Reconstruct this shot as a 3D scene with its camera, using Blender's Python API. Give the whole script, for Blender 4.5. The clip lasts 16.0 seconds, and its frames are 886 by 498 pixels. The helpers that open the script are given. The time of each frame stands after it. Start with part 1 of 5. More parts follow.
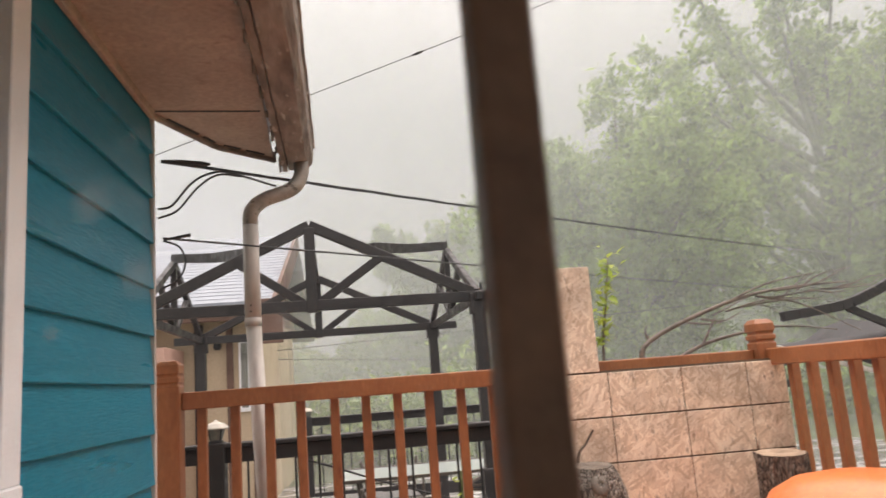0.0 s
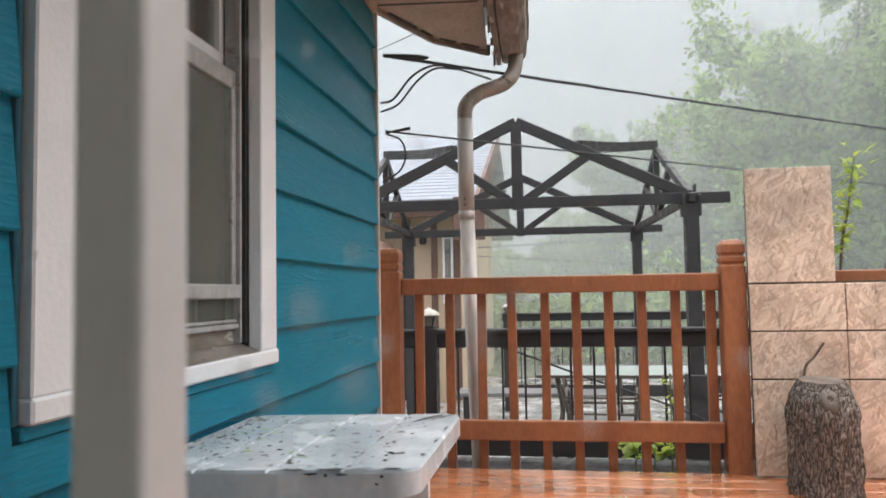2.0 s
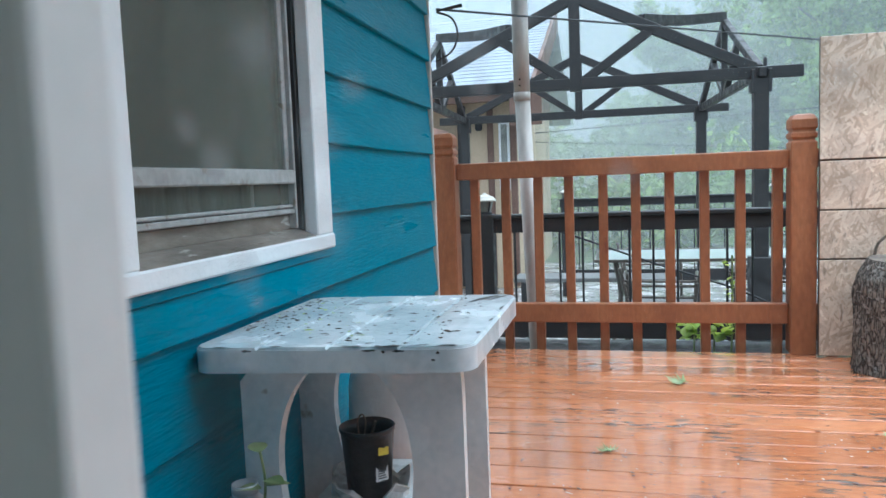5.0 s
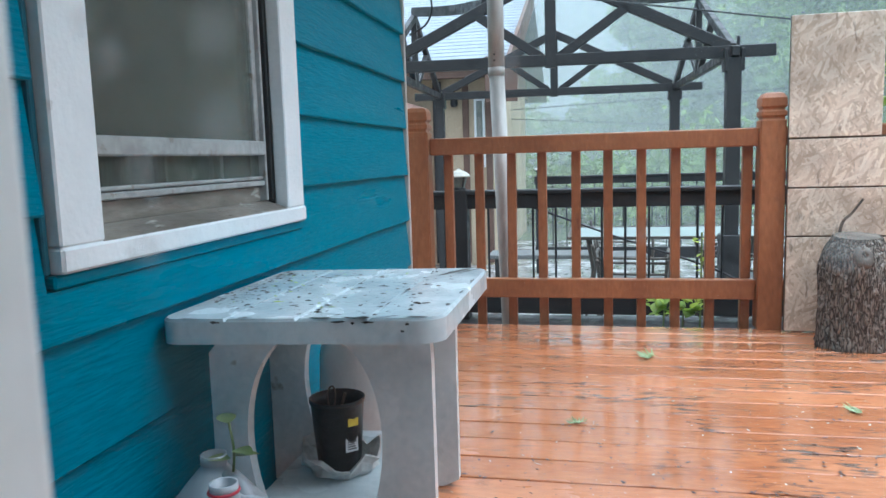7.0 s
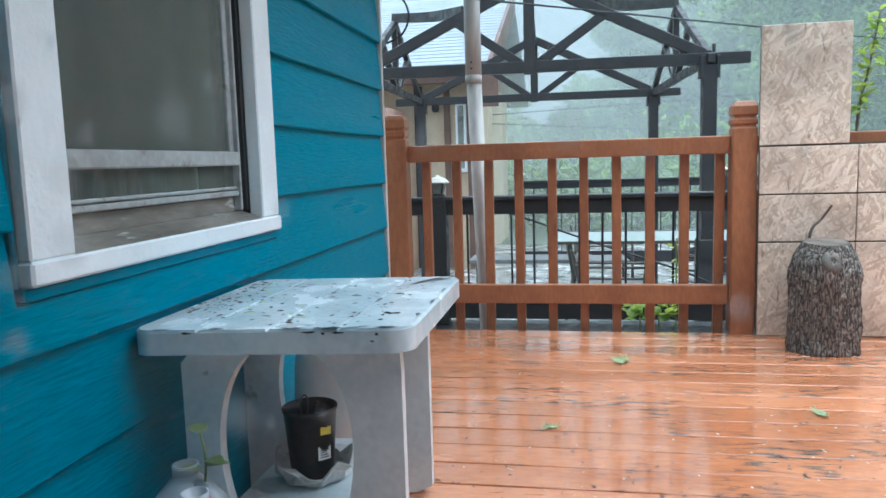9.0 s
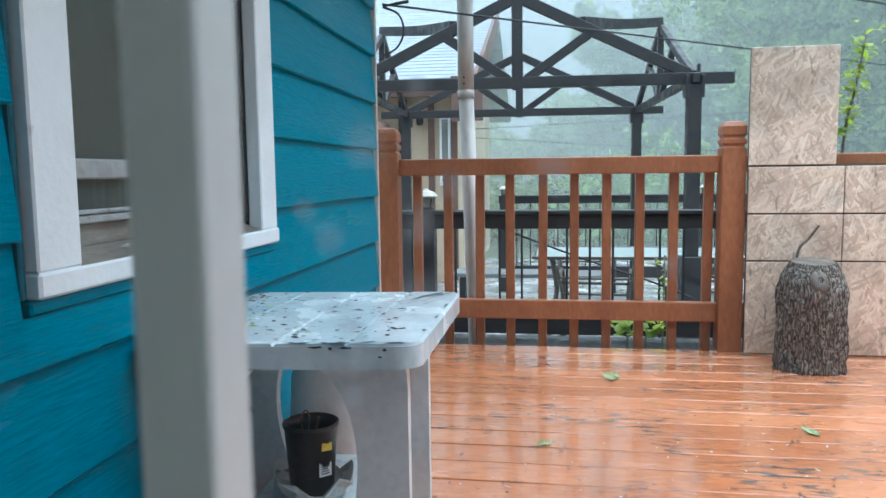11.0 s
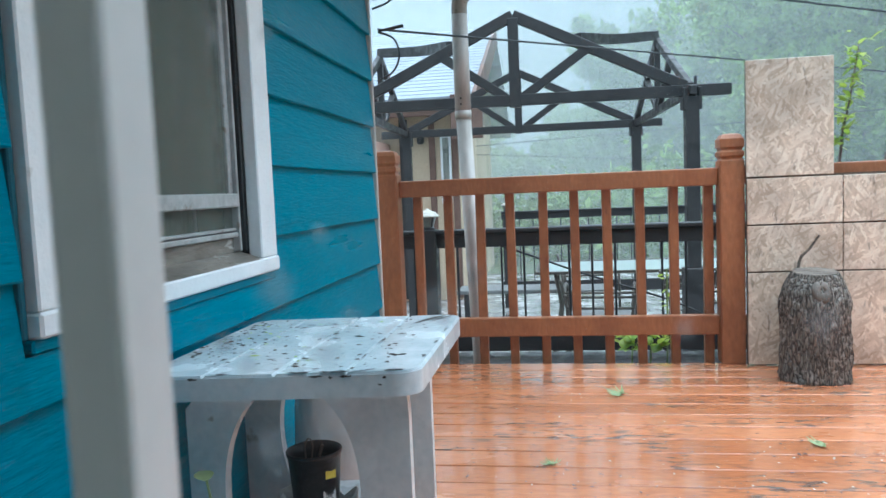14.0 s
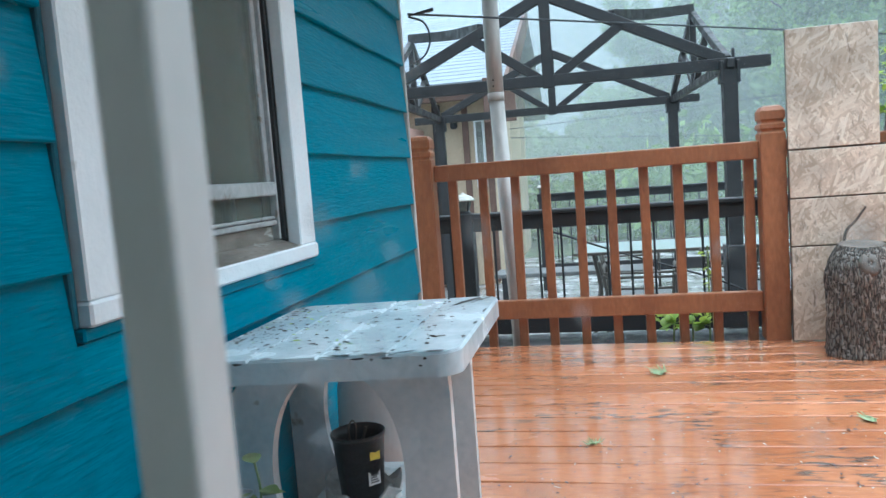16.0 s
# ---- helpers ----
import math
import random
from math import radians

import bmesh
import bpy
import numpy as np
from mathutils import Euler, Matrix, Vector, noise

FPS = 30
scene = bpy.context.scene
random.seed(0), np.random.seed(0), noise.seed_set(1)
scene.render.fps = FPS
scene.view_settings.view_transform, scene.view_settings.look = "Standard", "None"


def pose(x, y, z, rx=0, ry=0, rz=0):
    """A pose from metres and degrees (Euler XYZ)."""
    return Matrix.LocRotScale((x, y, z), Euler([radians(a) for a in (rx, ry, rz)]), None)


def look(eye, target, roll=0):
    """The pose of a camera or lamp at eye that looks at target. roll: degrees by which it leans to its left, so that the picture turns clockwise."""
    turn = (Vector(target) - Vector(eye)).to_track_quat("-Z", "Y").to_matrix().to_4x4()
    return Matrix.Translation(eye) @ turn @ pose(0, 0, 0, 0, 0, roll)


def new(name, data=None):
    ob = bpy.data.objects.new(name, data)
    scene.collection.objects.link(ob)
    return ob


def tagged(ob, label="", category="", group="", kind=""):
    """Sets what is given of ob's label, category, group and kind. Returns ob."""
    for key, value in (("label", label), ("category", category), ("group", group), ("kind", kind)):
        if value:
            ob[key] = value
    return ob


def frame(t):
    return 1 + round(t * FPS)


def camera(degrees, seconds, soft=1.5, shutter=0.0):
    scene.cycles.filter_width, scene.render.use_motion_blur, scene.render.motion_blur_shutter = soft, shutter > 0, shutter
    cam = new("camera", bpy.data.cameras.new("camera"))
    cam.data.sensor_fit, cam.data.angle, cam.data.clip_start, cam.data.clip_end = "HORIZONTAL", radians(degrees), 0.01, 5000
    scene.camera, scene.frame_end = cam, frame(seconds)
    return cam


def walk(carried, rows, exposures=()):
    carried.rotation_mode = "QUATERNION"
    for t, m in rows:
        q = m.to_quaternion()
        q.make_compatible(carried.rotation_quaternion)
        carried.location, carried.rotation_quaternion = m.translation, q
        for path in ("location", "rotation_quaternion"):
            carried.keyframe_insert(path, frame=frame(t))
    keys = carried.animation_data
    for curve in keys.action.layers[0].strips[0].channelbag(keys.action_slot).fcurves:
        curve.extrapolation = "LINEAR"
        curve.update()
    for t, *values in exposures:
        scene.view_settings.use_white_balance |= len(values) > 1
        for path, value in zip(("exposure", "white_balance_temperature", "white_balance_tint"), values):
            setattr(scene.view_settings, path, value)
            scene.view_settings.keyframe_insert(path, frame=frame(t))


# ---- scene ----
cam = camera(61.8, 16.0, shutter=0.4)
PATH = [
    (0, (0.741, -0.026, 0.726), (0.968, 1.93, 1.079), -4.4),
    (0.5, (0.71, -0.03, 0.728), (0.795, 1.943, 1.04), -3.9),
    (1, (0.683, -0.008, 0.718), (0.604, 1.972, 0.991), -2.6),
    (1.5, (0.67, -0.005, 0.715), (0.45, 1.972, 0.92), -2.0),
    (2, (0.671, 0.0, 0.707), (0.364, 1.973, 0.822), -1.0),
    (2.5, (0.663, 0.015, 0.695), (0.299, 1.981, 0.705), -0.7),
    (3, (0.669, 0.014, 0.696), (0.268, 1.973, 0.671), -1.3),
    (3.5, (0.665, 0.026, 0.698), (0.223, 1.975, 0.633), -2.6),
    (4, (0.67, 0.026, 0.694), (0.183, 1.963, 0.585), -2.7),
    (4.5, (0.671, 0.027, 0.692), (0.186, 1.962, 0.545), -2.6),
    (5, (0.674, 0.022, 0.691), (0.209, 1.958, 0.511), -2.2),
    (7.5, (0.684, 0.022, 0.682), (0.287, 1.965, 0.427), -1.7),
    (8, (0.686, 0.021, 0.683), (0.267, 1.959, 0.421), -2.3),
    (8.5, (0.69, 0.013, 0.687), (0.277, 1.953, 0.431), -2.2),
    (9, (0.709, 0.007, 0.696), (0.352, 1.961, 0.461), -1.7),
    (11.5, (0.656, 0.002, 0.704), (0.364, 1.971, 0.507), -0.9),
    (12, (0.661, -0.002, 0.71), (0.378, 1.969, 0.523), -1.8),
    (12.5, (0.664, -0.008, 0.718), (0.391, 1.966, 0.543), -2.7),
    (13, (0.662, -0.003, 0.718), (0.383, 1.971, 0.552), -3.0),
    (13.5, (0.671, -0.008, 0.719), (0.385, 1.965, 0.552), -2.8),
    (14, (0.677, -0.004, 0.717), (0.364, 1.965, 0.56), -2.4),
    (14.5, (0.677, -0.004, 0.71), (0.307, 1.955, 0.563), -1.7),
    (15, (0.68, -0.002, 0.711), (0.269, 1.95, 0.567), -2.8),
    (15.5, (0.675, 0.003, 0.705), (0.254, 1.951, 0.536), -3.9),
    (16, (0.677, -0.007, 0.71), (0.265, 1.941, 0.52), -4.3),
]
EXPOSURES = [(0.0, 0.08, 7600, 22), (1.3, 0.15, 7550, 22), (2.3, 0.22, 6200, 11), (3.3, 0.31, 5580, 5), (7.5, 0.33, 5330, 1), (16.0, 0.32, 5260, -1)]
cam.data.dof.use_dof, cam.data.dof.focus_distance, cam.data.dof.aperture_fstop = True, 3.0, 26.0
walk(cam, [(t, look(eye, target, roll)) for t, eye, target, roll in PATH], EXPOSURES)

# ---- light: an overcast, rainy sky with a broad weak sun ----
SUN_EL, SUN_AZ = radians(66), radians(80)
world = bpy.data.worlds.new("overcast_sky")
scene.world = world
world.use_nodes = True
wn = world.node_tree.nodes
sky = wn.new("ShaderNodeTexSky")
sky.sky_type, sky.sun_disc = "NISHITA", False
sky.sun_elevation, sky.sun_rotation = SUN_EL, SUN_AZ
sky.dust_density, sky.air_density = 6.0, 1.5
where = wn.new("ShaderNodeTexCoord")
height = wn.new("ShaderNodeSeparateXYZ")
world.node_tree.links.new(where.outputs["Generated"], height.inputs["Vector"])
rise = wn.new("ShaderNodeMapRange")  # an overcast sky is several times brighter overhead than at the horizon
rise.interpolation_type = "SMOOTHSTEP"
rise.inputs["From Min"].default_value, rise.inputs["From Max"].default_value = 0.30, 0.90
world.node_tree.links.new(height.outputs["Z"], rise.inputs["Value"])
grey = wn.new("ShaderNodeMix")
grey.data_type = "RGBA"
grey.inputs["A"].default_value, grey.inputs["B"].default_value = (5.8, 6.5, 7.1, 1), (33, 34, 35, 1)
world.node_tree.links.new(rise.outputs["Result"], grey.inputs["Factor"])
cloud = wn.new("ShaderNodeMix")
cloud.data_type, cloud.blend_type = "RGBA", "MIX"
cloud.inputs["Factor"].default_value = 0.93
world.node_tree.links.new(sky.outputs["Color"], cloud.inputs["A"])
world.node_tree.links.new(grey.outputs["Result"], cloud.inputs["B"])
world.node_tree.links.new(cloud.outputs["Result"], wn["Background"].inputs["Color"])
wn["Background"].inputs["Strength"].default_value = 0.1
sun = new("sun", bpy.data.lights.new("sun", "SUN"))
sun.data.energy, sun.data.angle, sun.data.color = 0.75, radians(50), (1.0, 0.97, 0.93)
sun.matrix_world = look((6.0, 2.9, 11.4), (1.0, 2.0, 0))


# ---- materials ----
def material(name, a, b=None, rough=0.6, scale=6.0, detail=5.0, bump=0.2, fine=60.0, metal=0.0, stretch=(1, 1, 1), coat=0.0,
             rough_to=None, spots=None, spot_at=0.62, each=0.0, soft=0.15, through_light=0.0, leaf_by_leaf=0.0):
    """Two tones mixed by coarse noise, a fine grain with relief, and stains of a third tone."""
    m = bpy.data.materials.new(name)
    m.use_nodes = True
    n, l = m.node_tree.nodes, m.node_tree.links
    p = n["Principled BSDF"]
    b = b or tuple(c * 0.75 for c in a)
    where = n.new("ShaderNodeTexCoord")
    size = n.new("ShaderNodeMapping")
    size.inputs["Scale"].default_value = stretch
    l.new(where.outputs["Object"], size.inputs["Vector"])
    coarse, grain = n.new("ShaderNodeTexNoise"), n.new("ShaderNodeTexNoise")
    coarse.inputs["Scale"].default_value, coarse.inputs["Detail"].default_value = scale, detail
    grain.inputs["Scale"].default_value, grain.inputs["Detail"].default_value = fine, 4.0
    for t in (coarse, grain):
        l.new(size.outputs["Vector"], t.inputs["Vector"])
    ramp = n.new("ShaderNodeValToRGB")
    ramp.color_ramp.elements[0].position, ramp.color_ramp.elements[1].position = 0.5 - soft, 0.5 + soft
    ramp.color_ramp.elements[0].color, ramp.color_ramp.elements[1].color = (*b, 1), (*a, 1)
    l.new(coarse.outputs["Fac"], ramp.inputs["Fac"])
    out = ramp.outputs["Color"]
    tint = n.new("ShaderNodeMix")
    tint.data_type, tint.blend_type = "RGBA", "OVERLAY"
    tint.inputs["Factor"].default_value = 0.35
    l.new(out, tint.inputs["A"])
    l.new(grain.outputs["Fac"], tint.inputs["B"])
    out = tint.outputs["Result"]
    if spots:
        blot = n.new("ShaderNodeTexNoise")
        blot.inputs["Scale"].default_value, blot.inputs["Detail"].default_value = scale * 2.3, 8.0
        l.new(size.outputs["Vector"], blot.inputs["Vector"])
        cut = n.new("ShaderNodeValToRGB")
        cut.color_ramp.elements[0].position, cut.color_ramp.elements[1].position = spot_at, spot_at + 0.06
        l.new(blot.outputs["Fac"], cut.inputs["Fac"])
        mix = n.new("ShaderNodeMix")
        mix.data_type = "RGBA"
        l.new(cut.outputs["Color"], mix.inputs["Factor"])
        l.new(out, mix.inputs["A"])
        mix.inputs["B"].default_value = (*spots, 1)
        out = mix.outputs["Result"]
    if leaf_by_leaf:
        own, vary, hsv = n.new("ShaderNodeNewGeometry"), n.new("ShaderNodeMapRange"), n.new("ShaderNodeHueSaturation")
        vary.inputs["To Min"].default_value, vary.inputs["To Max"].default_value = 1 - leaf_by_leaf, 1 + leaf_by_leaf
        l.new(own.outputs["Random Per Island"], vary.inputs["Value"])
        l.new(vary.outputs["Result"], hsv.inputs["Value"])
        l.new(out, hsv.inputs["Color"])
        out = hsv.outputs["Color"]
    if each:
        own, vary = n.new("ShaderNodeObjectInfo"), n.new("ShaderNodeMapRange")
        vary.inputs["To Min"].default_value, vary.inputs["To Max"].default_value = 1 - each, 1 + each
        l.new(own.outputs["Random"], vary.inputs["Value"])
        hsv = n.new("ShaderNodeHueSaturation")
        l.new(vary.outputs["Result"], hsv.inputs["Value"])
        l.new(out, hsv.inputs["Color"])
        out = hsv.outputs["Color"]
    l.new(out, p.inputs["Base Color"])
    p.inputs["Metallic"].default_value = metal
    p.inputs["Coat Weight"].default_value, p.inputs["Coat Roughness"].default_value = coat, 0.06
    if rough_to is None:
        p.inputs["Roughness"].default_value = rough
    else:
        spread = n.new("ShaderNodeMapRange")
        spread.inputs["From Min"].default_value, spread.inputs["From Max"].default_value = 0.38, 0.62
        spread.inputs["To Min"].default_value, spread.inputs["To Max"].default_value = rough, rough_to
        l.new(coarse.outputs["Fac"], spread.inputs["Value"])
        l.new(spread.outputs["Result"], p.inputs["Roughness"])
    if bump:
        relief = n.new("ShaderNodeBump")
        relief.inputs["Strength"].default_value, relief.inputs["Distance"].default_value = bump, 0.01
        l.new(grain.outputs["Fac"], relief.inputs["Height"])
        l.new(relief.outputs["Normal"], p.inputs["Normal"])
        l.new(relief.outputs["Normal"], p.inputs["Coat Normal"])
    if through_light:
        leafy, both = n.new("ShaderNodeBsdfTranslucent"), n.new("ShaderNodeMixShader")
        l.new(out, leafy.inputs["Color"])
        both.inputs["Fac"].default_value = through_light
        l.new(p.outputs["BSDF"], both.inputs[1])
        l.new(leafy.outputs["BSDF"], both.inputs[2])
        l.new(both.outputs["Shader"], n["Material Output"].inputs["Surface"])
    return m


TEAL = material("teal_paint", (0.002, 0.204, 0.306), (0.0015, 0.172, 0.262), rough=0.26, rough_to=0.45, scale=3, fine=120, bump=0.32, stretch=(1, 0.16, 1.5), each=0.06)
TEAL.node_tree.nodes["Principled BSDF"].inputs["Specular IOR Level"].default_value = 0.13
# Darker teal than the boards; also carries the gap shade beside the trim.
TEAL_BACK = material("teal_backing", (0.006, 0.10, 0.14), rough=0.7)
WHITE = material("white_paint", (0.86, 0.88, 0.89), (0.79, 0.81, 0.82), rough=0.4, scale=7, fine=90, bump=0.12, spots=(0.58, 0.57, 0.54), spot_at=0.70)
FRAME_WHITE = material("window_bar_paint", (0.89, 0.90, 0.90), (0.85, 0.86, 0.86), rough=0.4, scale=14, fine=160, bump=0.0)
# Brown bar paint, darkened so its colour holds the bar's shade.
SHADED_BAR = material("shaded_brown_window_bar", (0.30, 0.165, 0.115), (0.22, 0.125, 0.09), rough=0.5, scale=40, fine=200, bump=0.1)
TABLE_WHITE = material("worn_table_paint", (0.70, 0.76, 0.78), (0.58, 0.65, 0.68), rough=0.10, rough_to=0.32, scale=7, fine=70, bump=0.04, spots=(0.30, 0.29, 0.26), spot_at=0.68)
# Black that puts the shade inside window and soffit gaps into colour.
GAP_SHADE = material("black_gap_shade", (0.035, 0.034, 0.032), (0.02, 0.02, 0.019), rough=0.6, scale=20)
FLAKED = material("flaked_dark_wood", (0.05, 0.045, 0.04), (0.02, 0.018, 0.016), rough=0.5)
SASH = material("grey_aluminium_sash", (0.42, 0.43, 0.42), (0.33, 0.33, 0.32), rough=0.4, scale=12, spots=(0.25, 0.22, 0.18))
SILL = material("weathered_sill", (0.30, 0.265, 0.225), (0.15, 0.13, 0.11), rough=0.45, scale=14, spots=(0.55, 0.54, 0.50), spot_at=0.6, bump=0.4, stretch=(1, 0.3, 1))

def deck_material():
    """Orange deck paint under a rippled film of water, worn to grey wood in streaks along the boards."""
    m = material("wet_orange_deck_paint", (0.63, 0.245, 0.105), (0.52, 0.185, 0.076), rough=0.10, rough_to=0.36, scale=4, fine=70, bump=0.0, stretch=(0.35, 1, 1), each=0.12, coat=1.0)
    n, l = m.node_tree.nodes, m.node_tree.links
    p = n["Principled BSDF"]
    paint = p.inputs["Base Color"].links[0].from_socket
    where = n.new("ShaderNodeTexCoord")

    def field(stretch, scale, detail, low, high, to=1.0):
        size, cloud, cut = n.new("ShaderNodeMapping"), n.new("ShaderNodeTexNoise"), n.new("ShaderNodeMapRange")
        size.inputs["Scale"].default_value = stretch
        cloud.inputs["Scale"].default_value, cloud.inputs["Detail"].default_value = scale, detail
        cut.inputs["From Min"].default_value, cut.inputs["From Max"].default_value, cut.inputs["To Max"].default_value = low, high, to
        l.new(where.outputs["Object"], size.inputs["Vector"])
        l.new(size.outputs["Vector"], cloud.inputs["Vector"])
        l.new(cloud.outputs["Fac"], cut.inputs["Value"])
        return cut.outputs["Result"]

    streak, patch = field((1, 4, 1), 15, 9, 0.51, 0.60), field((1, 1.8, 1), 2.3, 3, 0.49, 0.60)
    worn, mix = n.new("ShaderNodeMath"), n.new("ShaderNodeMix")
    worn.operation = "MULTIPLY"
    l.new(streak, worn.inputs[0])
    l.new(patch, worn.inputs[1])
    mix.data_type = "RGBA"
    mix.inputs["B"].default_value = (0.115, 0.080, 0.064, 1)
    l.new(worn.outputs["Value"], mix.inputs["Factor"])
    l.new(paint, mix.inputs["A"])
    l.new(mix.outputs["Result"], p.inputs["Base Color"])
    ripple, grain, both = field((1, 2.2, 1), 14, 3, 0.0, 1.0, 0.8), field((1, 14, 1), 14, 5, 0.0, 1.0, 0.12), n.new("ShaderNodeMath")
    both.operation = "ADD"
    l.new(ripple, both.inputs[0])
    l.new(grain, both.inputs[1])
    film = n.new("ShaderNodeBump")
    film.inputs["Strength"].default_value, film.inputs["Distance"].default_value = 0.55, 0.004
    l.new(both.outputs["Value"], film.inputs["Height"])
    l.new(film.outputs["Normal"], p.inputs["Normal"])
    l.new(film.outputs["Normal"], p.inputs["Coat Normal"])
    p.inputs["Coat Roughness"].default_value = 0.05
    return m


DECK = deck_material()
RAIL = material("orange_brown_rail_paint", (0.385, 0.146, 0.057), (0.295, 0.106, 0.042), rough=0.33, rough_to=0.5, scale=8, fine=80, bump=0.2, stretch=(1, 1, 0.4), spots=(0.20, 0.06, 0.03), spot_at=0.70)
SOFFIT = material("tan_soffit_board", (0.43, 0.335, 0.265), (0.36, 0.275, 0.215), rough=0.7, scale=4, spots=(0.30, 0.22, 0.17), spot_at=0.66)
ROTTEN = material("peeling_fascia", (0.30, 0.24, 0.20), (0.13, 0.095, 0.075), rough=0.75, scale=16, fine=50, bump=0.8, stretch=(1, 0.25, 2.2), spots=(0.45, 0.40, 0.35), spot_at=0.63)
SPOUT = material("weathered_white_downspout", (0.62, 0.58, 0.54), (0.46, 0.42, 0.38), rough=0.45, scale=6, fine=40, bump=0.12, stretch=(1, 1, 0.3), spots=(0.34, 0.29, 0.25), spot_at=0.64)

SPOUT_DIRTY = material("grimy_downspout", (0.40, 0.34, 0.29), (0.20, 0.165, 0.135), rough=0.45, scale=9, fine=40, bump=0.15, spots=(0.12, 0.095, 0.075), spot_at=0.58)


def bark_material():
    """Plates of bark split by dark upright cracks, with pale lichen flecks."""
    m = bpy.data.materials.new("stump_bark")
    m.use_nodes = True
    n, l = m.node_tree.nodes, m.node_tree.links
    p = n["Principled BSDF"]
    where, size, wob = n.new("ShaderNodeTexCoord"), n.new("ShaderNodeMapping"), n.new("ShaderNodeTexNoise")
    size.inputs["Scale"].default_value = (1, 1, 0.20)
    l.new(where.outputs["Object"], size.inputs["Vector"])
    wob.inputs["Scale"].default_value, wob.inputs["Detail"].default_value = 30, 4
    l.new(size.outputs["Vector"], wob.inputs["Vector"])
    bend = n.new("ShaderNodeVectorMath")
    bend.operation = "MULTIPLY_ADD"
    bend.inputs[1].default_value = (0.03, 0.03, 0.03)
    l.new(wob.outputs["Color"], bend.inputs[0])
    l.new(size.outputs["Vector"], bend.inputs[2])
    plate = n.new("ShaderNodeTexVoronoi")
    plate.feature = "DISTANCE_TO_EDGE"
    plate.inputs["Scale"].default_value = 118
    l.new(bend.outputs["Vector"], plate.inputs["Vector"])
    ramp = n.new("ShaderNodeValToRGB")
    e = ramp.color_ramp.elements
    e[0].position, e[0].color = 0.02, (0.032, 0.024, 0.018, 1)
    e[1].position, e[1].color = 0.22, (0.27, 0.232, 0.19, 1)
    l.new(plate.outputs["Distance"], ramp.inputs["Fac"])
    fleck, cut, mix = n.new("ShaderNodeTexNoise"), n.new("ShaderNodeValToRGB"), n.new("ShaderNodeMix")
    fleck.inputs["Scale"].default_value, fleck.inputs["Detail"].default_value = 75, 6
    l.new(where.outputs["Object"], fleck.inputs["Vector"])
    cut.color_ramp.elements[0].position, cut.color_ramp.elements[1].position = 0.56, 0.64
    l.new(fleck.outputs["Fac"], cut.inputs["Fac"])
    mix.data_type = "RGBA"
    l.new(cut.outputs["Color"], mix.inputs["Factor"])
    l.new(ramp.outputs["Color"], mix.inputs["A"])
    mix.inputs["B"].default_value = (0.36, 0.33, 0.29, 1)
    l.new(mix.outputs["Result"], p.inputs["Base Color"])
    p.inputs["Roughness"].default_value = 0.7
    bump = n.new("ShaderNodeBump")
    bump.inputs["Strength"].default_value, bump.inputs["Distance"].default_value = 1.0, 0.012
    l.new(plate.outputs["Distance"], bump.inputs["Height"])
    l.new(bump.outputs["Normal"], p.inputs["Normal"])
    return m


BARK = bark_material()
CUT = material("stump_cut_face", (0.44, 0.32, 0.22), (0.27, 0.19, 0.13), rough=0.7, scale=18)
OLD_CUT = material("weathered_grey_cut_face", (0.20, 0.165, 0.135), (0.10, 0.082, 0.066), rough=0.65, scale=16, fine=50, bump=0.3, spots=(0.26, 0.23, 0.20), spot_at=0.66)
TWIG = material("wet_twig_bark", (0.16, 0.125, 0.095), (0.08, 0.06, 0.045), rough=0.6, scale=30)
DARKWOOD = material("dark_stained_timber", (0.030, 0.028, 0.028), (0.014, 0.013, 0.014), rough=0.4, rough_to=0.75, scale=14, fine=120, stretch=(1, 1, 1), bump=0.22, coat=0.08, spots=(0.050, 0.044, 0.040), spot_at=0.66)
IRON = material("black_iron", (0.035, 0.037, 0.04), rough=0.4, metal=0.4)
LAMPCAP = material("white_lamp_cap", (0.58, 0.55, 0.47), rough=0.3)
LAMPGLASS = material("frosted_lamp_glass", (0.22, 0.23, 0.20), rough=0.25)
SHINGLE = material("grey_roof_shingle", (0.30, 0.335, 0.38), (0.245, 0.275, 0.315), rough=0.35, scale=5, fine=40, bump=0.5, each=0.06)
STUCCO = material("tan_stucco", (0.58, 0.47, 0.33), (0.50, 0.40, 0.28), rough=0.8, scale=3)
BROWN = material("brown_trim_board", (0.17, 0.10, 0.075), (0.12, 0.07, 0.052), rough=0.6, scale=5)
PINK = material("pink_house_wall", (0.52, 0.32, 0.26), (0.46, 0.28, 0.22), rough=0.8, scale=3)
PAVING = material("wet_patio_concrete", (0.40, 0.39, 0.385), (0.21, 0.205, 0.20), rough=0.06, rough_to=0.32, scale=3.2, spots=(0.12, 0.11, 0.10), spot_at=0.60, each=0.1)
GRASS = material("wet_grass", (0.10, 0.14, 0.055), (0.07, 0.10, 0.04), rough=0.7, scale=2, fine=80, bump=0.6)
BARKTREE = material("tree_bark", (0.19, 0.18, 0.165), (0.12, 0.115, 0.105), rough=0.8, scale=6)
LEAF = material("storm_lit_leaves", (0.36, 0.50, 0.15), (0.13, 0.20, 0.06), rough=0.5, scale=1.5, bump=0, through_light=0.45, leaf_by_leaf=0.45)
LEAF_PALE = material("far_leaves", (0.34, 0.46, 0.18), (0.15, 0.22, 0.085), rough=0.6, scale=0.7, bump=0, through_light=0.5, leaf_by_leaf=0.45)
